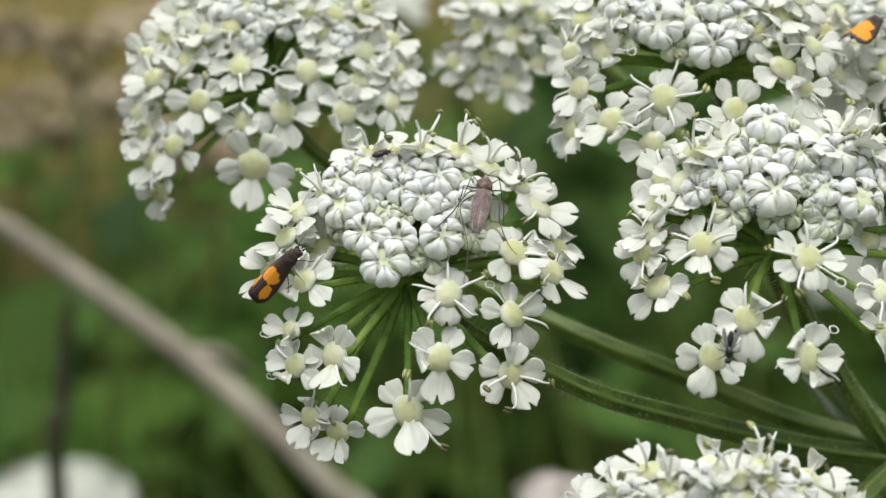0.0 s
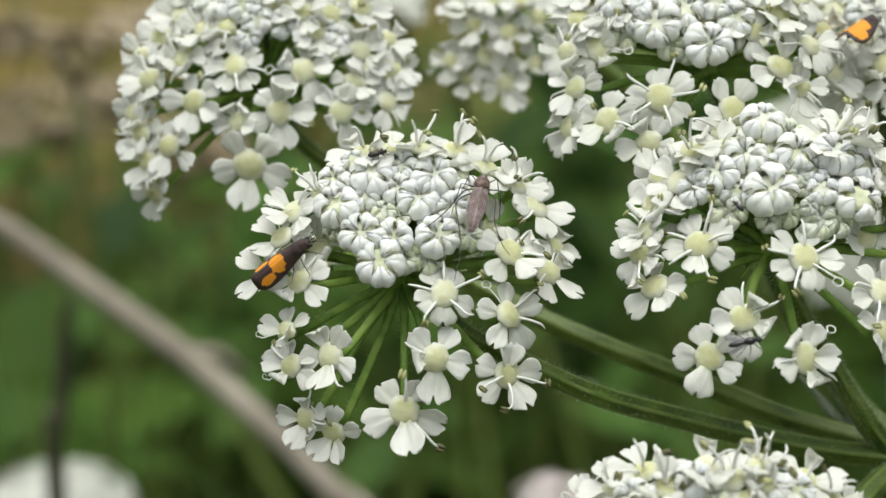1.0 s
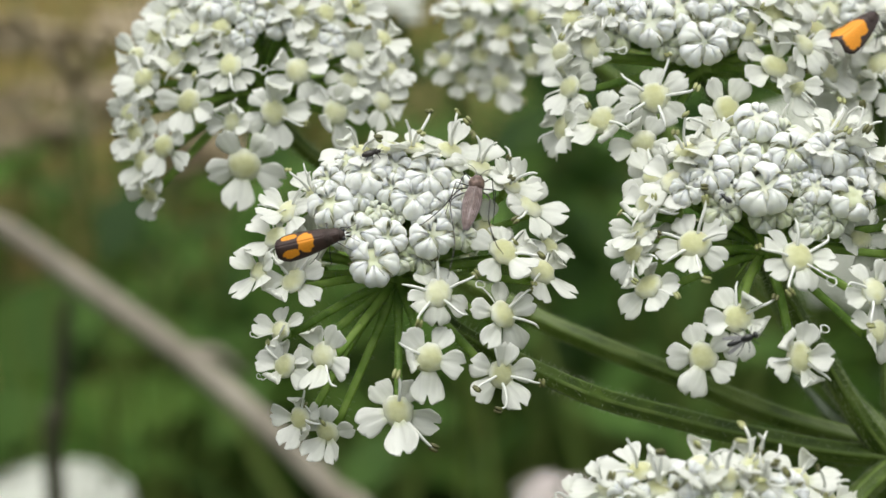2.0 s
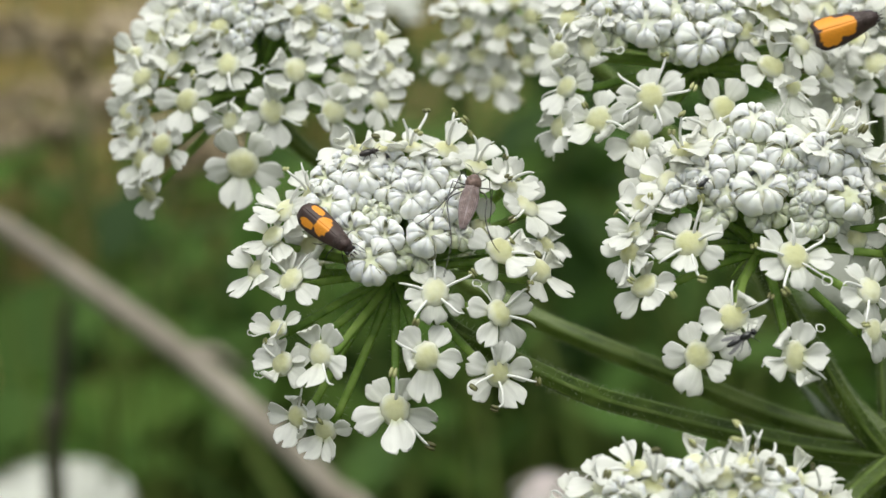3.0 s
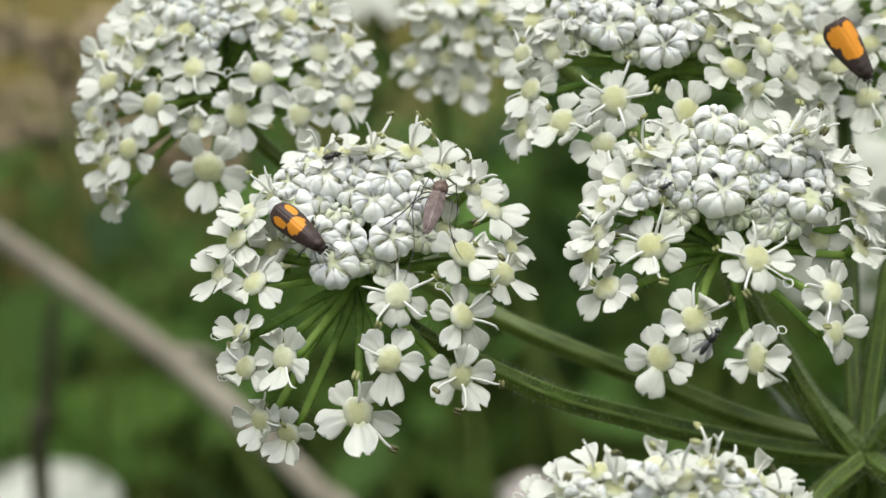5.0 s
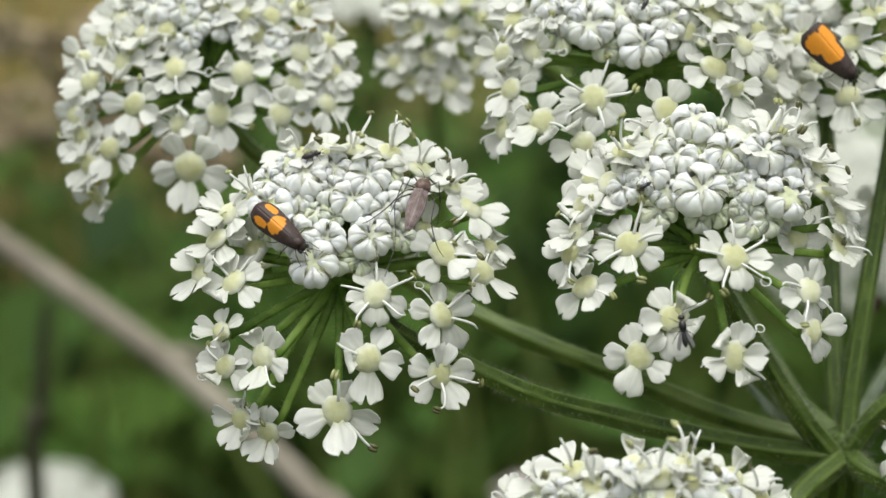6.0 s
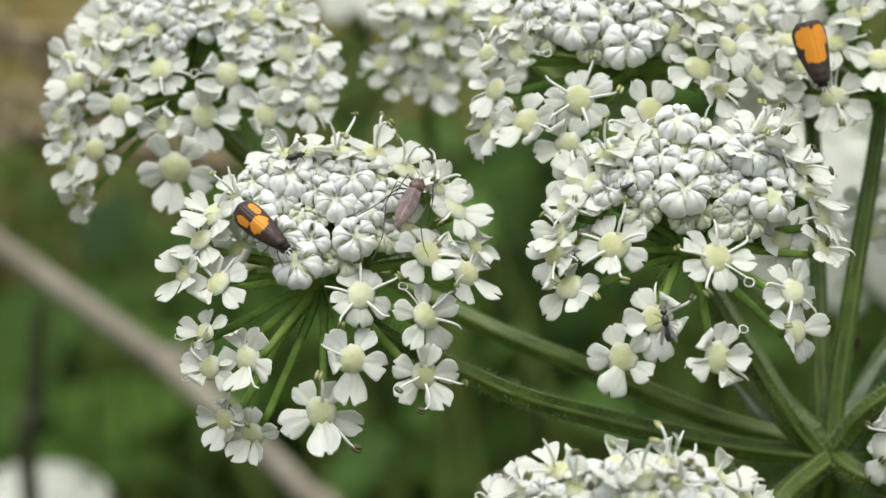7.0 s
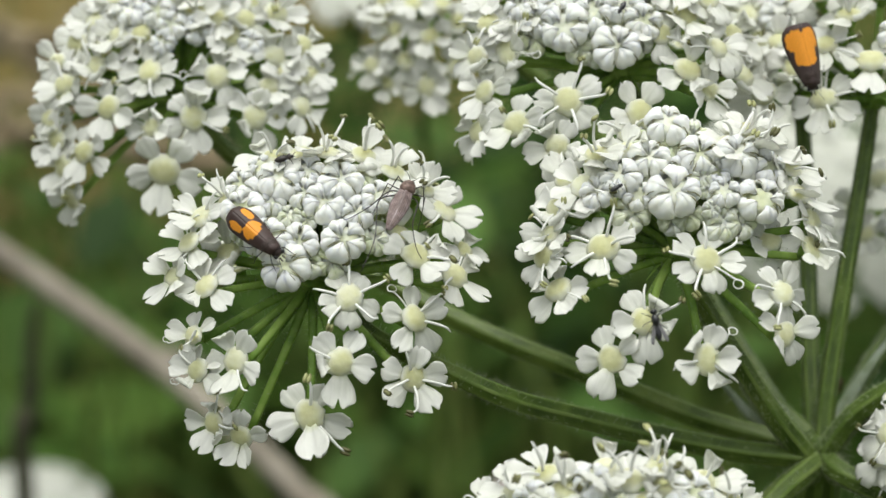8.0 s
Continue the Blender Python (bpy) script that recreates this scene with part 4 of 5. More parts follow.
# ---- insects ----
def spotted(name, dark, bright, spots, ragged=0.75):
    """Scaly wing: dark with bright spots, each (x, y, half width, half length) in mm of the wing's own space, mirrored in x."""
    mat = bpy.data.materials.new(name)
    mat.use_nodes = True
    nodes, links = mat.node_tree.nodes, mat.node_tree.links
    bsdf = nodes["Principled BSDF"]

    def calc(op, a, b=None, c=None):
        n = nodes.new("ShaderNodeMath")
        n.operation = op
        for k, v in enumerate((a, b, c)):
            if v is None:
                continue
            if isinstance(v, (int, float)):
                n.inputs[k].default_value = v
            else:
                links.new(v, n.inputs[k])
        return n.outputs[0]

    spot = nodes.new("ShaderNodeTexCoord")
    xyz = nodes.new("ShaderNodeSeparateXYZ")
    links.new(spot.outputs["Object"], xyz.inputs[0])
    rag = nodes.new("ShaderNodeTexNoise")
    rag.inputs["Scale"].default_value, rag.inputs["Detail"].default_value = 1300, 4
    links.new(spot.outputs["Object"], rag.inputs["Vector"])
    x, y = calc("ABSOLUTE", xyz.outputs[0]), xyz.outputs[1]
    mask = None
    for cx, cy, rx, ry in spots:
        dx = calc("DIVIDE", calc("SUBTRACT", x, cx * MM), rx * MM)
        dy = calc("DIVIDE", calc("SUBTRACT", y, cy * MM), ry * MM)
        d = calc("ADD", calc("POWER", calc("ABSOLUTE", dx), 2.4), calc("POWER", calc("ABSOLUTE", dy), 2.4))
        d = calc("ADD", d, calc("MULTIPLY", calc("SUBTRACT", rag.outputs["Fac"], 0.5), ragged * 3))
        soft = calc("MULTIPLY", calc("SUBTRACT", 1.15, d), 3.5)
        soft = calc("MINIMUM", calc("MAXIMUM", soft, 0.0), 1.0)
        mask = soft if mask is None else calc("MAXIMUM", mask, soft)
    grain = nodes.new("ShaderNodeTexNoise")
    grain.inputs["Scale"].default_value = 9000
    links.new(spot.outputs["Object"], grain.inputs["Vector"])
    shade = calc("MULTIPLY_ADD", grain.outputs["Fac"], 0.7, 0.65)
    pick = nodes.new("ShaderNodeMix")
    pick.data_type = "RGBA"
    links.new(mask, pick.inputs[0])
    pick.inputs[6].default_value, pick.inputs[7].default_value = (*dark, 1), (*bright, 1)
    speck = nodes.new("ShaderNodeMix")
    speck.data_type, speck.blend_type = "RGBA", "MULTIPLY"
    speck.inputs[0].default_value = 1.0
    links.new(pick.outputs[2], speck.inputs[6])
    links.new(shade, speck.inputs[7])
    links.new(speck.outputs[2], bsdf.inputs["Base Color"])
    bump = nodes.new("ShaderNodeBump")
    bump.inputs["Strength"].default_value, bump.inputs["Distance"].default_value = 0.4, 0.00004
    links.new(grain.outputs["Fac"], bump.inputs["Height"])
    links.new(bump.outputs[0], bsdf.inputs["Normal"])
    bsdf.inputs["Roughness"].default_value = 0.55
    return mat


SPOTS = spotted("spotted_wing", (0.040, 0.020, 0.017), (0.72, 0.27, 0.016), [(0.14, -0.55, 0.80, 0.80), (0.82, -2.15, 0.32, 0.85)], 0.9)
FLAME = spotted("orange_wing", (0.040, 0.022, 0.020), (0.78, 0.29, 0.016), [(0.20, -0.45, 0.86, 1.20), (0.70, -1.88, 0.86, 1.18), (0.10, -1.75, 0.6, 1.0)], 0.7)
CHITIN = material("dark_chitin", [(0.012, 0.009, 0.008), (0.03, 0.022, 0.02)], 2500, 0.35, 0.4, 6000, 0.5)
SCALES = material("dark_scales", [(0.025, 0.016, 0.014), (0.06, 0.04, 0.035)], 4000, 0.6, 0.6, 9000, 0.3)
BLACK = material("black_chitin", [(0.006, 0.006, 0.007), (0.02, 0.02, 0.022)], 3000, 0.28, 0.3, 6000, 0.6)
MAUVE = material("mosquito_brown", [(0.0607, 0.0364, 0.0286), (0.135, 0.0871, 0.0715), (0.27, 0.182, 0.156)], 2500, 0.5, 0.5, 7000, 0.4)
MEMBRANE = material("mosquito_wing", [(0.1621, 0.1135, 0.1068), (0.2868, 0.2202, 0.2202), (0.4489, 0.3604, 0.3671)], 1100, 0.35, 0.9, 6000, 0.5, 0.2, grain=(1.0, 0.1, 1.0))
GREYWING = material("grey_wing", [(0.32, 0.31, 0.33), (0.45, 0.44, 0.46)], 2500, 0.25, 0.3, 5000, 0.6, 0.6)
RUSTY = material("rusty_shell", [(0.03, 0.012, 0.008), (0.10, 0.03, 0.015)], 2500, 0.35, 0.3, 6000, 0.5)


def leg_pair(thing, places, mat, thick, name="leg"):
    """Legs in mirrored pairs; each is hip, knee, ankle and toe in mm."""
    for path in places:
        for sx in (1, -1):
            p = [Vector((q[0] * sx, q[1], q[2])) * MM for q in path]
            fine = []
            for a, b in zip(p, p[1:]):
                fine += [a, a.lerp(b, 0.5)]
            fine.append(p[-1])
            part(name, tube(bmesh.new(), fine, [thick * MM, thick * 0.8 * MM, thick * 0.6 * MM, thick * 0.4 * MM], 5), mat, thing)


def wing_mesh(sx, top, tip, wide, height, slope, blunt=0.5, curve=0.25, rounding=0.72, taper=0.0, ramp=0.45):
    """A folded wing from shoulder (y top) to tip (y tip), lying roof-like over the body."""
    rows = []
    for i in range(13):
        t = i / 12
        w = wide * (0.45 + 0.55 * math.sin(0.5 * math.pi * min(1, t / ramp))) * (1 - taper * t * t)
        if t > rounding:
            w *= max(blunt * 0.6, math.sqrt(max(0.0, 1 - ((t - rounding) / (1.06 - rounding)) ** 2)))
        row = []
        for j in range(8):
            v = j / 7
            x = sx * w * v
            z = height - slope * v ** 1.6 * w - 0.25 * t * height + curve * 0.2 * math.sin(math.pi * t)
            row.append((x * MM, (top + (tip - top) * t - 0.12 * v * (1 - t)) * MM, z * MM))
        rows.append(row)
    return shell(bmesh.new(), rows if sx > 0 else [q[::-1] for q in rows], 0.05 * MM)


def moth(wing, label, broad=1.28):
    thing = new("moth")
    tagged(thing, label, "moth", "moths on the flowers")
    part("abdomen", ball(bmesh.new(), (0, -0.9 * MM, 0.62 * MM), (0.62 * MM, 1.9 * MM, 0.5 * MM)), SCALES, thing)
    part("thorax", ball(bmesh.new(), (0, 1.75 * MM, 0.85 * MM), (0.8 * MM, 1.0 * MM, 0.66 * MM)), SCALES, thing)
    head = part("head", ball(bmesh.new(), (0, 2.75 * MM, 0.78 * MM), (0.56 * MM, 0.5 * MM, 0.5 * MM)), SCALES, thing)
    for sx in (1, -1):
        part("eye", ball(bmesh.new(), (sx * 0.4 * MM, 3.05 * MM, 0.78 * MM), (0.2 * MM, 0.24 * MM, 0.25 * MM)), BLACK, head)
        part("antenna", tube(bmesh.new(), smooth_path([Vector(q) * MM for q in ((sx * 0.2, 3.2, 1.0), (sx * 0.5, 3.8, 1.0), (sx * 0.95, 4.5, 0.6))], 5), [0.04 * MM, 0.02 * MM], 5), CHITIN, head)
        part("forewing", wing_mesh(sx, 2.85, -3.55, broad, 1.5, 0.75, rounding=0.80, ramp=0.80), wing, thing)
        part("palp", tube(bmesh.new(), [Vector(q) * MM for q in ((sx * 0.15, 3.3, 0.6), (sx * 0.2, 3.75, 0.5))], [0.09 * MM, 0.05 * MM], 5), SCALES, head)
    leg_pair(thing, [[(0.4, 2.2, 0.5), (0.9, 2.8, 0.3), (1.1, 3.2, -0.5), (1.2, 3.5, -0.8)], [(0.5, 1.5, 0.4), (1.6, 1.5, 0.4), (2.0, 1.2, -0.8), (2.2, 0.9, -0.95)],
                     [(0.4, 0.8, 0.4), (1.3, 0.2, 0.1), (1.5, -0.7, -0.8), (1.6, -1.1, -0.95)]], CHITIN, 0.055)
    return thing


def mosquito():
    thing = new("mosquito")
    tagged(thing, "mauve-brown mosquito with folded wings on the buds", "mosquito")
    part("thorax", ball(bmesh.new(), (0, 1.95 * MM, 0.85 * MM), (0.80 * MM, 0.95 * MM, 0.80 * MM)), MAUVE, thing)
    part("abdomen", ball(bmesh.new(), (0, -0.6 * MM, 0.45 * MM), (0.36 * MM, 2.0 * MM, 0.32 * MM)), MAUVE, thing)
    head = part("head", ball(bmesh.new(), (0, 2.75 * MM, 0.35 * MM), (0.40 * MM, 0.34 * MM, 0.34 * MM)), MAUVE, thing)
    part("proboscis", tube(bmesh.new(), [Vector(q) * MM for q in ((0, 3.1, 0.45), (0, 3.7, 0.0), (0, 4.1, -0.6))], [0.05 * MM, 0.03 * MM], 5), CHITIN, head)
    for sx in (1, -1):
        part("eye", ball(bmesh.new(), (sx * 0.2 * MM, 2.95 * MM, 0.55 * MM), (0.2 * MM, 0.22 * MM, 0.24 * MM)), BLACK, head)
        part("antenna", tube(bmesh.new(), smooth_path([Vector(q) * MM for q in ((sx * 0.1, 3.1, 0.6), (sx * 0.6, 3.7, 0.8), (sx * 1.2, 4.1, 0.6))], 4), [0.035 * MM, 0.02 * MM], 4), CHITIN, head)
        wing = part("wing", wing_mesh(sx, 2.1, -3.3, 0.98, 1.45, 0.55, 0.1, rounding=0.45, taper=0.5), MEMBRANE, thing)
        for v in (0.2, 0.42, 0.62, 0.85):
            line = []
            for k in range(9):
                t = 0.08 + 0.84 * k / 8
                w = 0.98 * (0.45 + 0.55 * math.sin(0.5 * math.pi * min(1, t / 0.45))) * (1 - 0.5 * t * t)
                w *= math.sqrt(max(0.02, 1 - (max(0.0, t - 0.45) / 0.61) ** 2))
                u = v * (0.75 + 0.25 * t)
                line.append(Vector((sx * w * u, 2.1 - 5.4 * t, 1.45 - 0.55 * u ** 1.6 * w - 0.3625 * t + 0.05 * math.sin(math.pi * t) + 0.02)) * MM)
            part("vein", tube(bmesh.new(), line, 0.036 * MM, 4), MAUVE, wing)
    leg_pair(thing, [[(0.3, 2.3, 0.4), (1.3, 2.9, 1.0), (1.8, 2.0, -0.9), (1.9, 1.5, -1.2)], [(0.35, 1.9, 0.3), (1.9, 1.6, 1.1), (2.2, 0.0, -0.6), (2.3, -0.9, -1.0)]], CHITIN, 0.07)
    for path in ([(0.3, 1.6, 0.3), (1.5, 0.6, 1.2), (1.9, -1.8, 1.2), (3.0, -3.6, 0.4), (3.9, -4.4, 0.1)],
                 [(-0.3, 1.6, 0.3), (-1.9, -0.4, 1.1), (-1.5, -2.4, 1.3), (-0.6, -5.4, 1.7), (-0.5, -9.0, 1.6)],
                 [(-0.3, 1.8, 0.3), (-1.5, 0.9, 0.9), (-2.6, -1.0, 0.3), (-3.9, -2.6, -0.3), (-4.4, -3.0, -0.4)]):
        part("leg", tube(bmesh.new(), smooth_path([Vector(q) * MM for q in path], 4), [0.08 * MM, 0.065 * MM, 0.05 * MM, 0.035 * MM], 5), CHITIN, thing)
    return thing


def fly():
    thing = new("fly")
    tagged(thing, "small slim black fly with smoky wings on a floret", "fly")
    part("thorax", ball(bmesh.new(), (0, 0.5 * MM, 0.55 * MM), (0.38 * MM, 0.6 * MM, 0.42 * MM)), BLACK, thing)
    part("abdomen", ball(bmesh.new(), (0, -0.65 * MM, 0.4 * MM), (0.30 * MM, 0.85 * MM, 0.25 * MM)), BLACK, thing)
    head = part("head", ball(bmesh.new(), (0, 1.28 * MM, 0.52 * MM), (0.34 * MM, 0.27 * MM, 0.3 * MM)), BLACK, thing)
    for sx in (1, -1):
        part("antenna", tube(bmesh.new(), [Vector(q) * MM for q in ((sx * 0.08, 1.4, 0.55), (sx * 0.3, 1.9, 0.7), (sx * 0.6, 2.3, 0.6))], [0.035 * MM, 0.02 * MM], 4), BLACK, head)
        w = part("wing", wing_mesh(1, 0.5, -1.75, 0.36, 0.52, 0.1, 0.7), GREYWING, thing)
        w.matrix_basis = pose(0, 0, 0, 0, 0, 20 * sx) @ Matrix.Diagonal((sx, 1, 1, 1))
    leg_pair(thing, [[(0.2, 0.8, 0.35), (0.8, 1.2, 0.5), (1.0, 1.4, -0.3)], [(0.2, 0.5, 0.3), (0.9, 0.4, 0.4), (1.15, 0.2, -0.35)], [(0.2, 0.2, 0.3), (0.9, -0.5, 0.4), (1.1, -1.0, -0.35)]], BLACK, 0.05)
    return thing


def beetle(label, mat, size=1.0):
    thing = new("beetle")
    tagged(thing, label, "beetle", "tiny beetles on the flowers")
    s = MM * size
    body = ball(bmesh.new(), (0, -0.12 * s, 0.2 * s), (0.24 * s, 0.5 * s, 0.2 * s))
    part("wing_case", body, mat, thing)
    part("neck_shield", ball(bmesh.new(), (0, 0.38 * s, 0.19 * s), (0.2 * s, 0.17 * s, 0.16 * s)), mat, thing)
    head = part("head", ball(bmesh.new(), (0, 0.58 * s, 0.17 * s), (0.13 * s, 0.11 * s, 0.11 * s)), mat, thing)
    for sx in (1, -1):
        part("antenna", tube(bmesh.new(), [Vector((sx * 0.05, 0.65, 0.2)) * s, Vector((sx * 0.2, 0.85, 0.25)) * s], 0.02 * s, 4), mat, head)
    leg_pair(thing, [[(0.15 * size, 0.35 * size, 0.12 * size), (0.38 * size, 0.45 * size, 0.16 * size), (0.45 * size, 0.5 * size, -0.12 * size)],
                     [(0.18 * size, 0.05 * size, 0.12 * size), (0.42 * size, 0.05 * size, 0.16 * size), (0.5 * size, 0.0, -0.12 * size)],
                     [(0.18 * size, -0.2 * size, 0.12 * size), (0.4 * size, -0.35 * size, 0.16 * size), (0.46 * size, -0.5 * size, -0.12 * size)]], mat, 0.03 * size)
    return thing


def crawl(tail, head, back=(0, -0.85, 0.5)):
    """The pose of an insect that lies from tail to head, its back turned that way."""
    a, b = Vector(tail) * MM, Vector(head) * MM
    y = (b - a).normalized()
    z = Vector(back)
    z = (z - y * z.dot(y)).normalized()
    x = y.cross(z)
    m = Matrix(((x.x, y.x, z.x, 0), (x.y, y.y, z.y, 0), (x.z, y.z, z.z, 0), (0, 0, 0, 1)))
    return Matrix.Translation((a + b) / 2) @ m


spotted_moth = moth(SPOTS, "dark brown moth with orange wing spots on the buds", 1.36)
orange_moth = moth(FLAME, "orange moth with dark brown wing fronts, on a floret", 1.75)
gnat = mosquito()
small_fly = fly()
low_beetle = beetle("tiny black beetle among white buds", BLACK, 1.05)
high_beetle = beetle("tiny black beetle crawling over the upper umbel", BLACK, 1.15)
red_beetle = beetle("tiny rusty dark beetle climbing down behind the stalk", RUSTY, 1.5)
still_beetle = beetle("small shiny dark beetle half hidden at the umbel's back", CHITIN, 1.5)


# ---- what moves: seconds, tail and head in mm of the place, and where its back is turned if it leans ----
SPOTTED = [
    (0, (-21.71, 151.04, 954.33), (-16.28, 150.27, 959.67), (-0.5, -0.75, 0.45)),
    (0.3, (-22.19, 151.55, 954.17), (-16.58, 150.30, 959.55), (-0.5, -0.75, 0.45)),
    (0.6, (-22.23, 151.54, 954.16), (-16.63, 150.41, 959.67), (-0.5, -0.75, 0.45)),
    (0.9, (-20.87, 150.52, 955.60), (-15.20, 150.14, 960.02), (-0.5, -0.75, 0.45)),
    (1.2, (-21.02, 151.12, 956.46), (-14.96, 150.62, 960.79), (-0.5, -0.75, 0.45)),
    (1.5, (-19.66, 150.47, 957.31), (-13.20, 150.36, 961.08), (-0.5, -0.75, 0.45)),
    (1.7, (-19.06, 150.48, 957.95), (-12.02, 150.19, 961.16), (-0.5, -0.75, 0.45)),
    (2.2, (-17.89, 151.28, 960.06), (-11.12, 149.59, 960.51), (-0.27, -0.8, 0.48)),
    (2.8, (-15.93, 152.81, 963.00), (-10.92, 148.59, 959.04)),
    (3.1, (-15.86, 152.36, 962.54), (-10.23, 148.42, 958.90)),
    (3.5, (-15.61, 152.35, 962.63), (-10.07, 148.60, 959.20)),
    (4, (-15.55, 152.41, 962.73), (-9.27, 148.55, 959.23)),
    (4.5, (-15.08, 152.62, 963.16), (-9.43, 148.52, 959.17)),
    (6, (-14.99, 152.69, 963.24), (-9.07, 148.48, 959.14)),
    (6.5, (-15.12, 152.71, 963.21), (-9.39, 148.49, 959.12)),
    (7, (-15.04, 152.79, 963.32), (-9.30, 148.58, 959.26)),
    (7.5, (-14.92, 152.72, 963.30), (-9.07, 148.45, 959.09)),
    (8, (-14.70, 152.57, 963.22), (-8.71, 148.32, 958.92)),
]
ORANGE = [
    (0, (37.4, 166.5, 976.75), (41.0, 170.9, 977.65), (0.0, 0.1, 1.0)),
    (0.5, (37.4, 166.5, 976.72), (41.0, 170.9, 977.6), (0.0, 0.1, 1.0)),
    (1, (37.35, 166.5, 976.7), (40.9, 170.9, 977.55), (0.0, 0.1, 1.0)),
    (1.7, (37.35, 166.5, 976.8), (41.0, 170.9, 977.7), (0.0, 0.1, 1.0)),
    (2.2, (36.1, 165.6, 975.8), (41.3, 168.6, 978.9)),
    (2.8, (35.11, 165.24, 975.31), (40.95, 166.36, 979.48)),
    (3, (34.27, 165.75, 977.23), (41.58, 166.29, 979.21)),
    (3.5, (35.06, 166.07, 978.39), (43.49, 165.95, 977.96)),
    (3.8, (36.71, 166.49, 979.98), (42.97, 165.39, 975.87)),
    (4, (38.85, 166.51, 980.06), (42.32, 164.77, 973.54)),
    (4.5, (40.28, 166.29, 979.23), (43.28, 164.62, 972.98)),
    (6, (39.69, 166.07, 978.41), (44.56, 164.54, 972.68)),
    (6.5, (40.07, 166.04, 978.30), (44.37, 164.48, 972.47)),
    (7, (41.18, 166.20, 978.90), (42.70, 164.41, 972.20)),
    (7.5, (40.92, 166.20, 978.88), (42.82, 164.31, 971.83)),
    (8, (41.13, 166.20, 978.91), (42.79, 164.32, 971.88)),
]
MOSQUITO = [
    (0, (-0.63, 149.26, 960.69), (0.34, 153.95, 965.58)),
    (0.5, (-0.69, 149.24, 960.68), (0.39, 153.85, 965.48)),
    (1, (-0.79, 149.41, 960.96), (0.50, 153.92, 965.50)),
    (1.5, (-0.79, 149.43, 960.99), (0.60, 154.04, 965.56)),
    (3, (-0.81, 149.43, 961.00), (0.62, 154.08, 965.59)),
    (3.5, (-0.71, 149.42, 960.96), (0.81, 154.12, 965.56)),
    (4, (-0.74, 149.36, 960.89), (0.76, 153.99, 965.48)),
    (4.5, (-0.74, 149.30, 960.81), (0.91, 153.94, 965.39)),
    (6, (-0.37, 149.56, 961.07), (1.41, 154.13, 965.35)),
    (6.5, (-0.39, 149.78, 961.38), (1.96, 154.17, 965.15)),
    (7, (0.08, 149.94, 961.44), (2.39, 154.44, 965.15)),
    (7.5, (0.20, 149.97, 961.44), (2.45, 154.52, 965.18)),
    (8, (0.37, 149.94, 961.33), (2.60, 154.64, 965.19)),
]
FLY = [
    (0, (22.35, 142.94, 953.77), (22.07, 142.38, 951.26)),
    (0.5, (21.89, 143.00, 953.71), (23.79, 142.23, 951.91)),
    (1, (22.62, 142.55, 952.53), (25.07, 142.42, 953.11)),
    (1.5, (22.78, 142.50, 952.46), (25.19, 142.49, 953.37)),
    (2.8, (23.36, 142.43, 952.50), (25.78, 142.57, 953.75)),
    (3, (23.33, 142.41, 952.39), (25.70, 142.57, 953.74)),
    (3.5, (23.20, 142.43, 952.38), (25.83, 142.43, 953.30)),
    (4, (23.62, 142.39, 952.47), (26.56, 142.41, 953.33)),
    (4.5, (23.76, 142.30, 952.17), (25.98, 142.50, 953.55)),
    (5.2, (24.76, 142.21, 952.21), (25.68, 142.73, 954.19)),
    (5.8, (25.36, 142.27, 952.64), (24.92, 143.02, 954.87)),
    (6, (24.95, 142.32, 952.70), (24.56, 143.07, 954.94)),
    (6.5, (24.87, 142.42, 953.04), (24.70, 143.26, 955.46)),
    (7, (24.93, 142.43, 953.06), (24.50, 143.32, 955.57)),
    (7.5, (24.96, 142.45, 953.14), (24.39, 143.40, 955.75)),
    (8, (25.16, 142.47, 953.26), (24.54, 143.43, 955.86)),
]
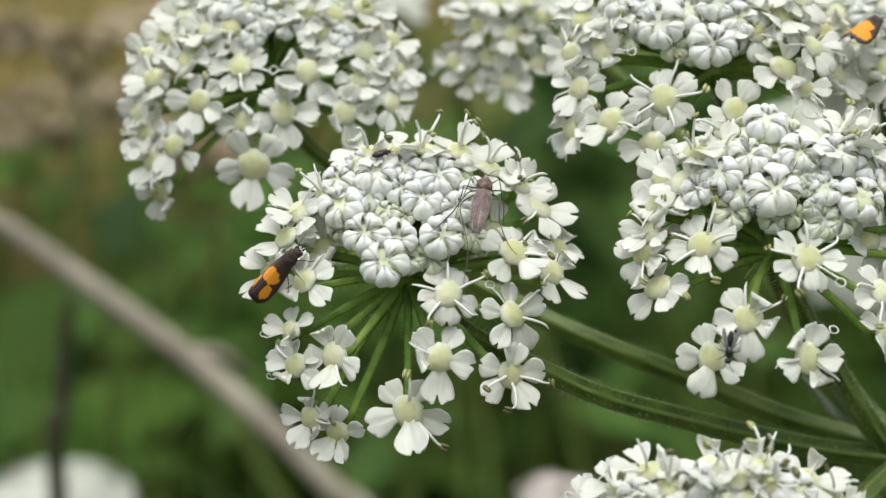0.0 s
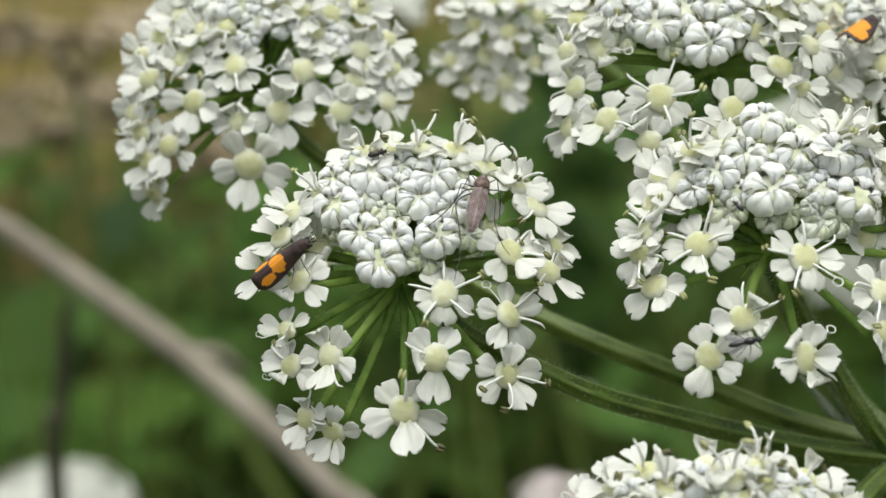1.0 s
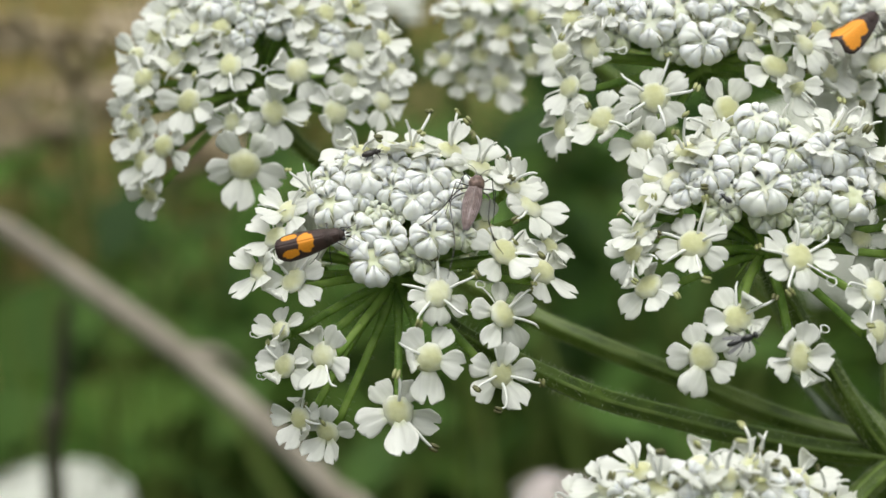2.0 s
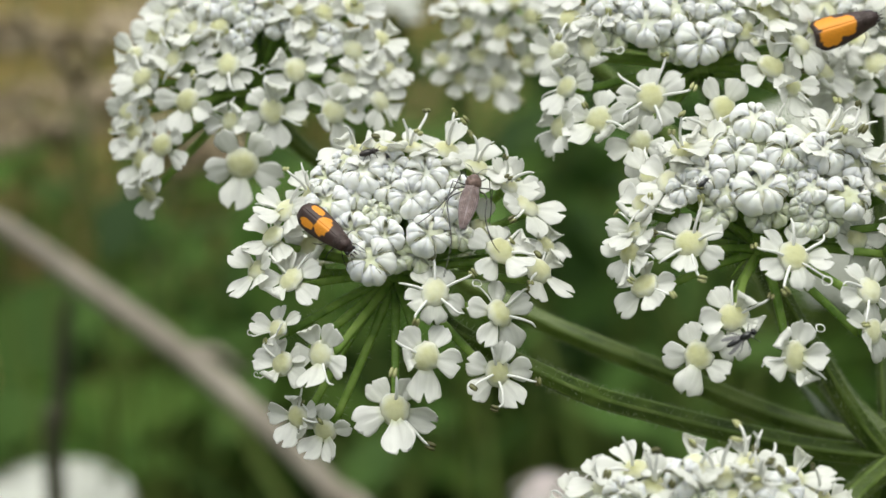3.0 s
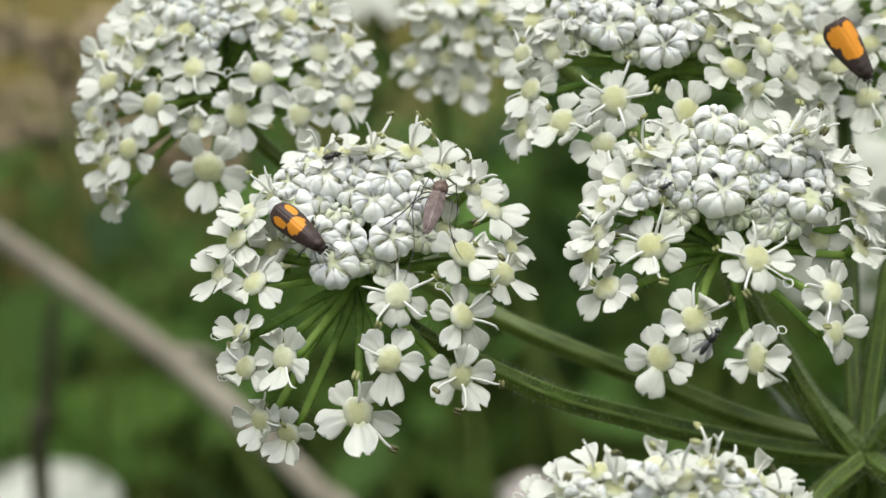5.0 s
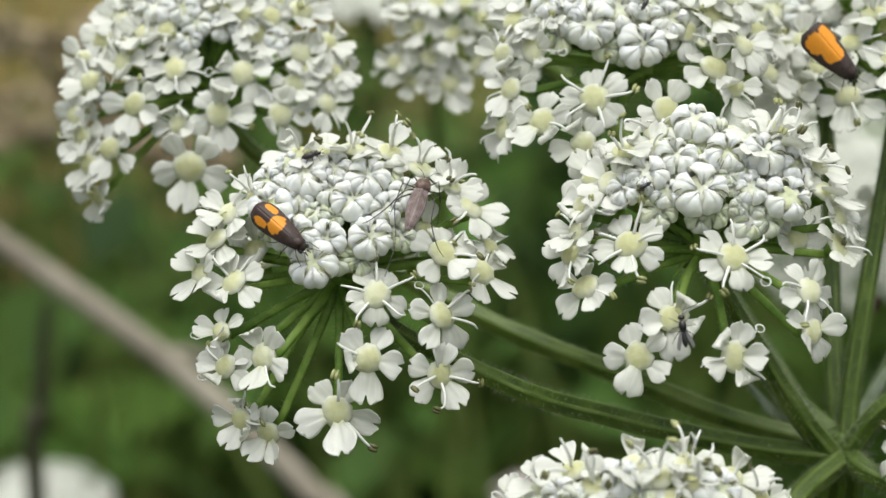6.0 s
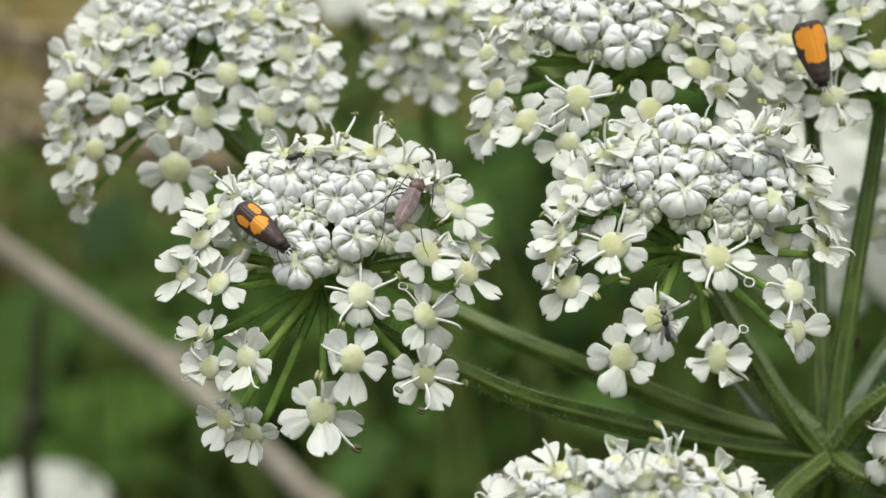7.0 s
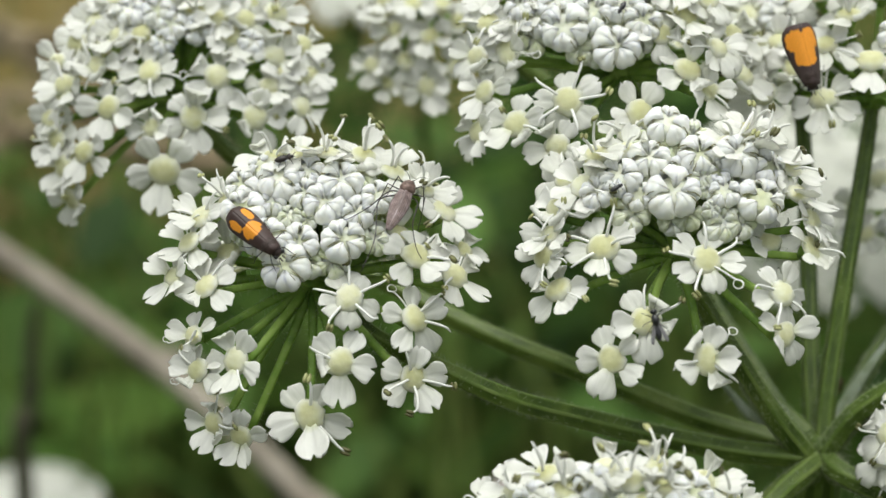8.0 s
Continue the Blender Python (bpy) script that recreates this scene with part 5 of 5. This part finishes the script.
BEETLE_LOW = [
    (0, (24.49, 147.00, 963.43), (24.86, 147.59, 964.35)),
    (0.5, (24.19, 147.12, 963.57), (24.66, 147.65, 964.40)),
    (1, (24.05, 147.36, 963.91), (23.33, 147.88, 964.53)),
    (1.5, (24.37, 147.38, 963.98), (23.55, 147.84, 964.51)),
    (2.2, (23.01, 148.21, 964.93), (22.34, 148.71, 965.45)),
    (2.8, (21.86, 149.05, 965.79), (21.20, 149.61, 966.30)),
    (3, (21.22, 149.16, 965.76), (21.87, 149.41, 966.24)),
    (3.5, (21.11, 149.16, 965.71), (22.12, 149.38, 966.25)),
    (4, (21.17, 149.09, 965.64), (22.17, 149.32, 966.18)),
    (4.5, (21.11, 149.16, 965.71), (22.17, 149.38, 966.25)),
    (6, (21.20, 149.05, 965.58), (22.21, 149.27, 966.12)),
    (6.5, (21.12, 149.12, 965.65), (22.18, 149.33, 966.19)),
    (7, (21.11, 149.08, 965.59), (22.17, 149.29, 966.13)),
    (7.5, (21.15, 149.10, 965.63), (22.21, 149.35, 966.21)),
    (8, (21.10, 149.10, 965.61), (22.16, 149.34, 966.19)),
]
BEETLE_HIGH = [
    (0, (23.00, 166.12, 983.37), (22.36, 165.36, 982.44)),
    (3, (23.11, 166.02, 983.26), (22.59, 165.26, 982.33)),
    (3.5, (23.27, 165.62, 982.78), (22.64, 164.88, 981.85)),
    (4, (22.68, 165.17, 982.21), (22.12, 164.47, 981.28)),
    (4.5, (22.75, 164.89, 981.87), (22.14, 164.29, 981.04)),
    (6, (23.38, 164.49, 981.35), (22.77, 163.82, 980.42)),
    (6.5, (23.68, 164.49, 981.35), (23.06, 163.81, 980.42)),
    (7, (23.51, 164.31, 981.11), (23.01, 163.64, 980.18)),
    (7.5, (23.59, 164.38, 981.20), (23.03, 163.71, 980.27)),
    (8, (23.74, 164.40, 981.23), (23.07, 163.73, 980.31)),
]
BEETLE_RED = [
    (0, (59.97, 187.33, 957.29), (59.77, 186.95, 955.89)),
    (3, (59.53, 187.12, 956.50), (59.34, 186.74, 955.11)),
    (4.5, (57.48, 186.15, 952.90), (57.28, 185.78, 951.51)),
    (5.8, (53.73, 184.40, 946.35), (53.46, 183.95, 944.70)),
    (6, (53.55, 183.98, 944.79), (53.28, 183.50, 943.01)),
    (6.5, (53.13, 183.47, 942.90), (52.86, 182.96, 941.00)),
    (7, (52.70, 182.84, 940.52), (52.43, 182.36, 938.74)),
    (7.5, (51.95, 182.04, 937.54), (51.68, 181.53, 935.63)),
    (8, (51.70, 181.59, 935.88), (51.43, 181.12, 934.11)),
]


def motions():
    for thing, rows in ((spotted_moth, SPOTTED), (orange_moth, ORANGE), (gnat, MOSQUITO), (small_fly, FLY), (low_beetle, BEETLE_LOW), (high_beetle, BEETLE_HIGH), (red_beetle, BEETLE_RED)):
        walk(thing, [(t, crawl(*lie)) for t, *lie in rows])


still_beetle.matrix_basis = crawl((-10.6, 156.4, 966.9), (-8.8, 156.6, 967.4), (0, -0.5, 0.9))
motions()
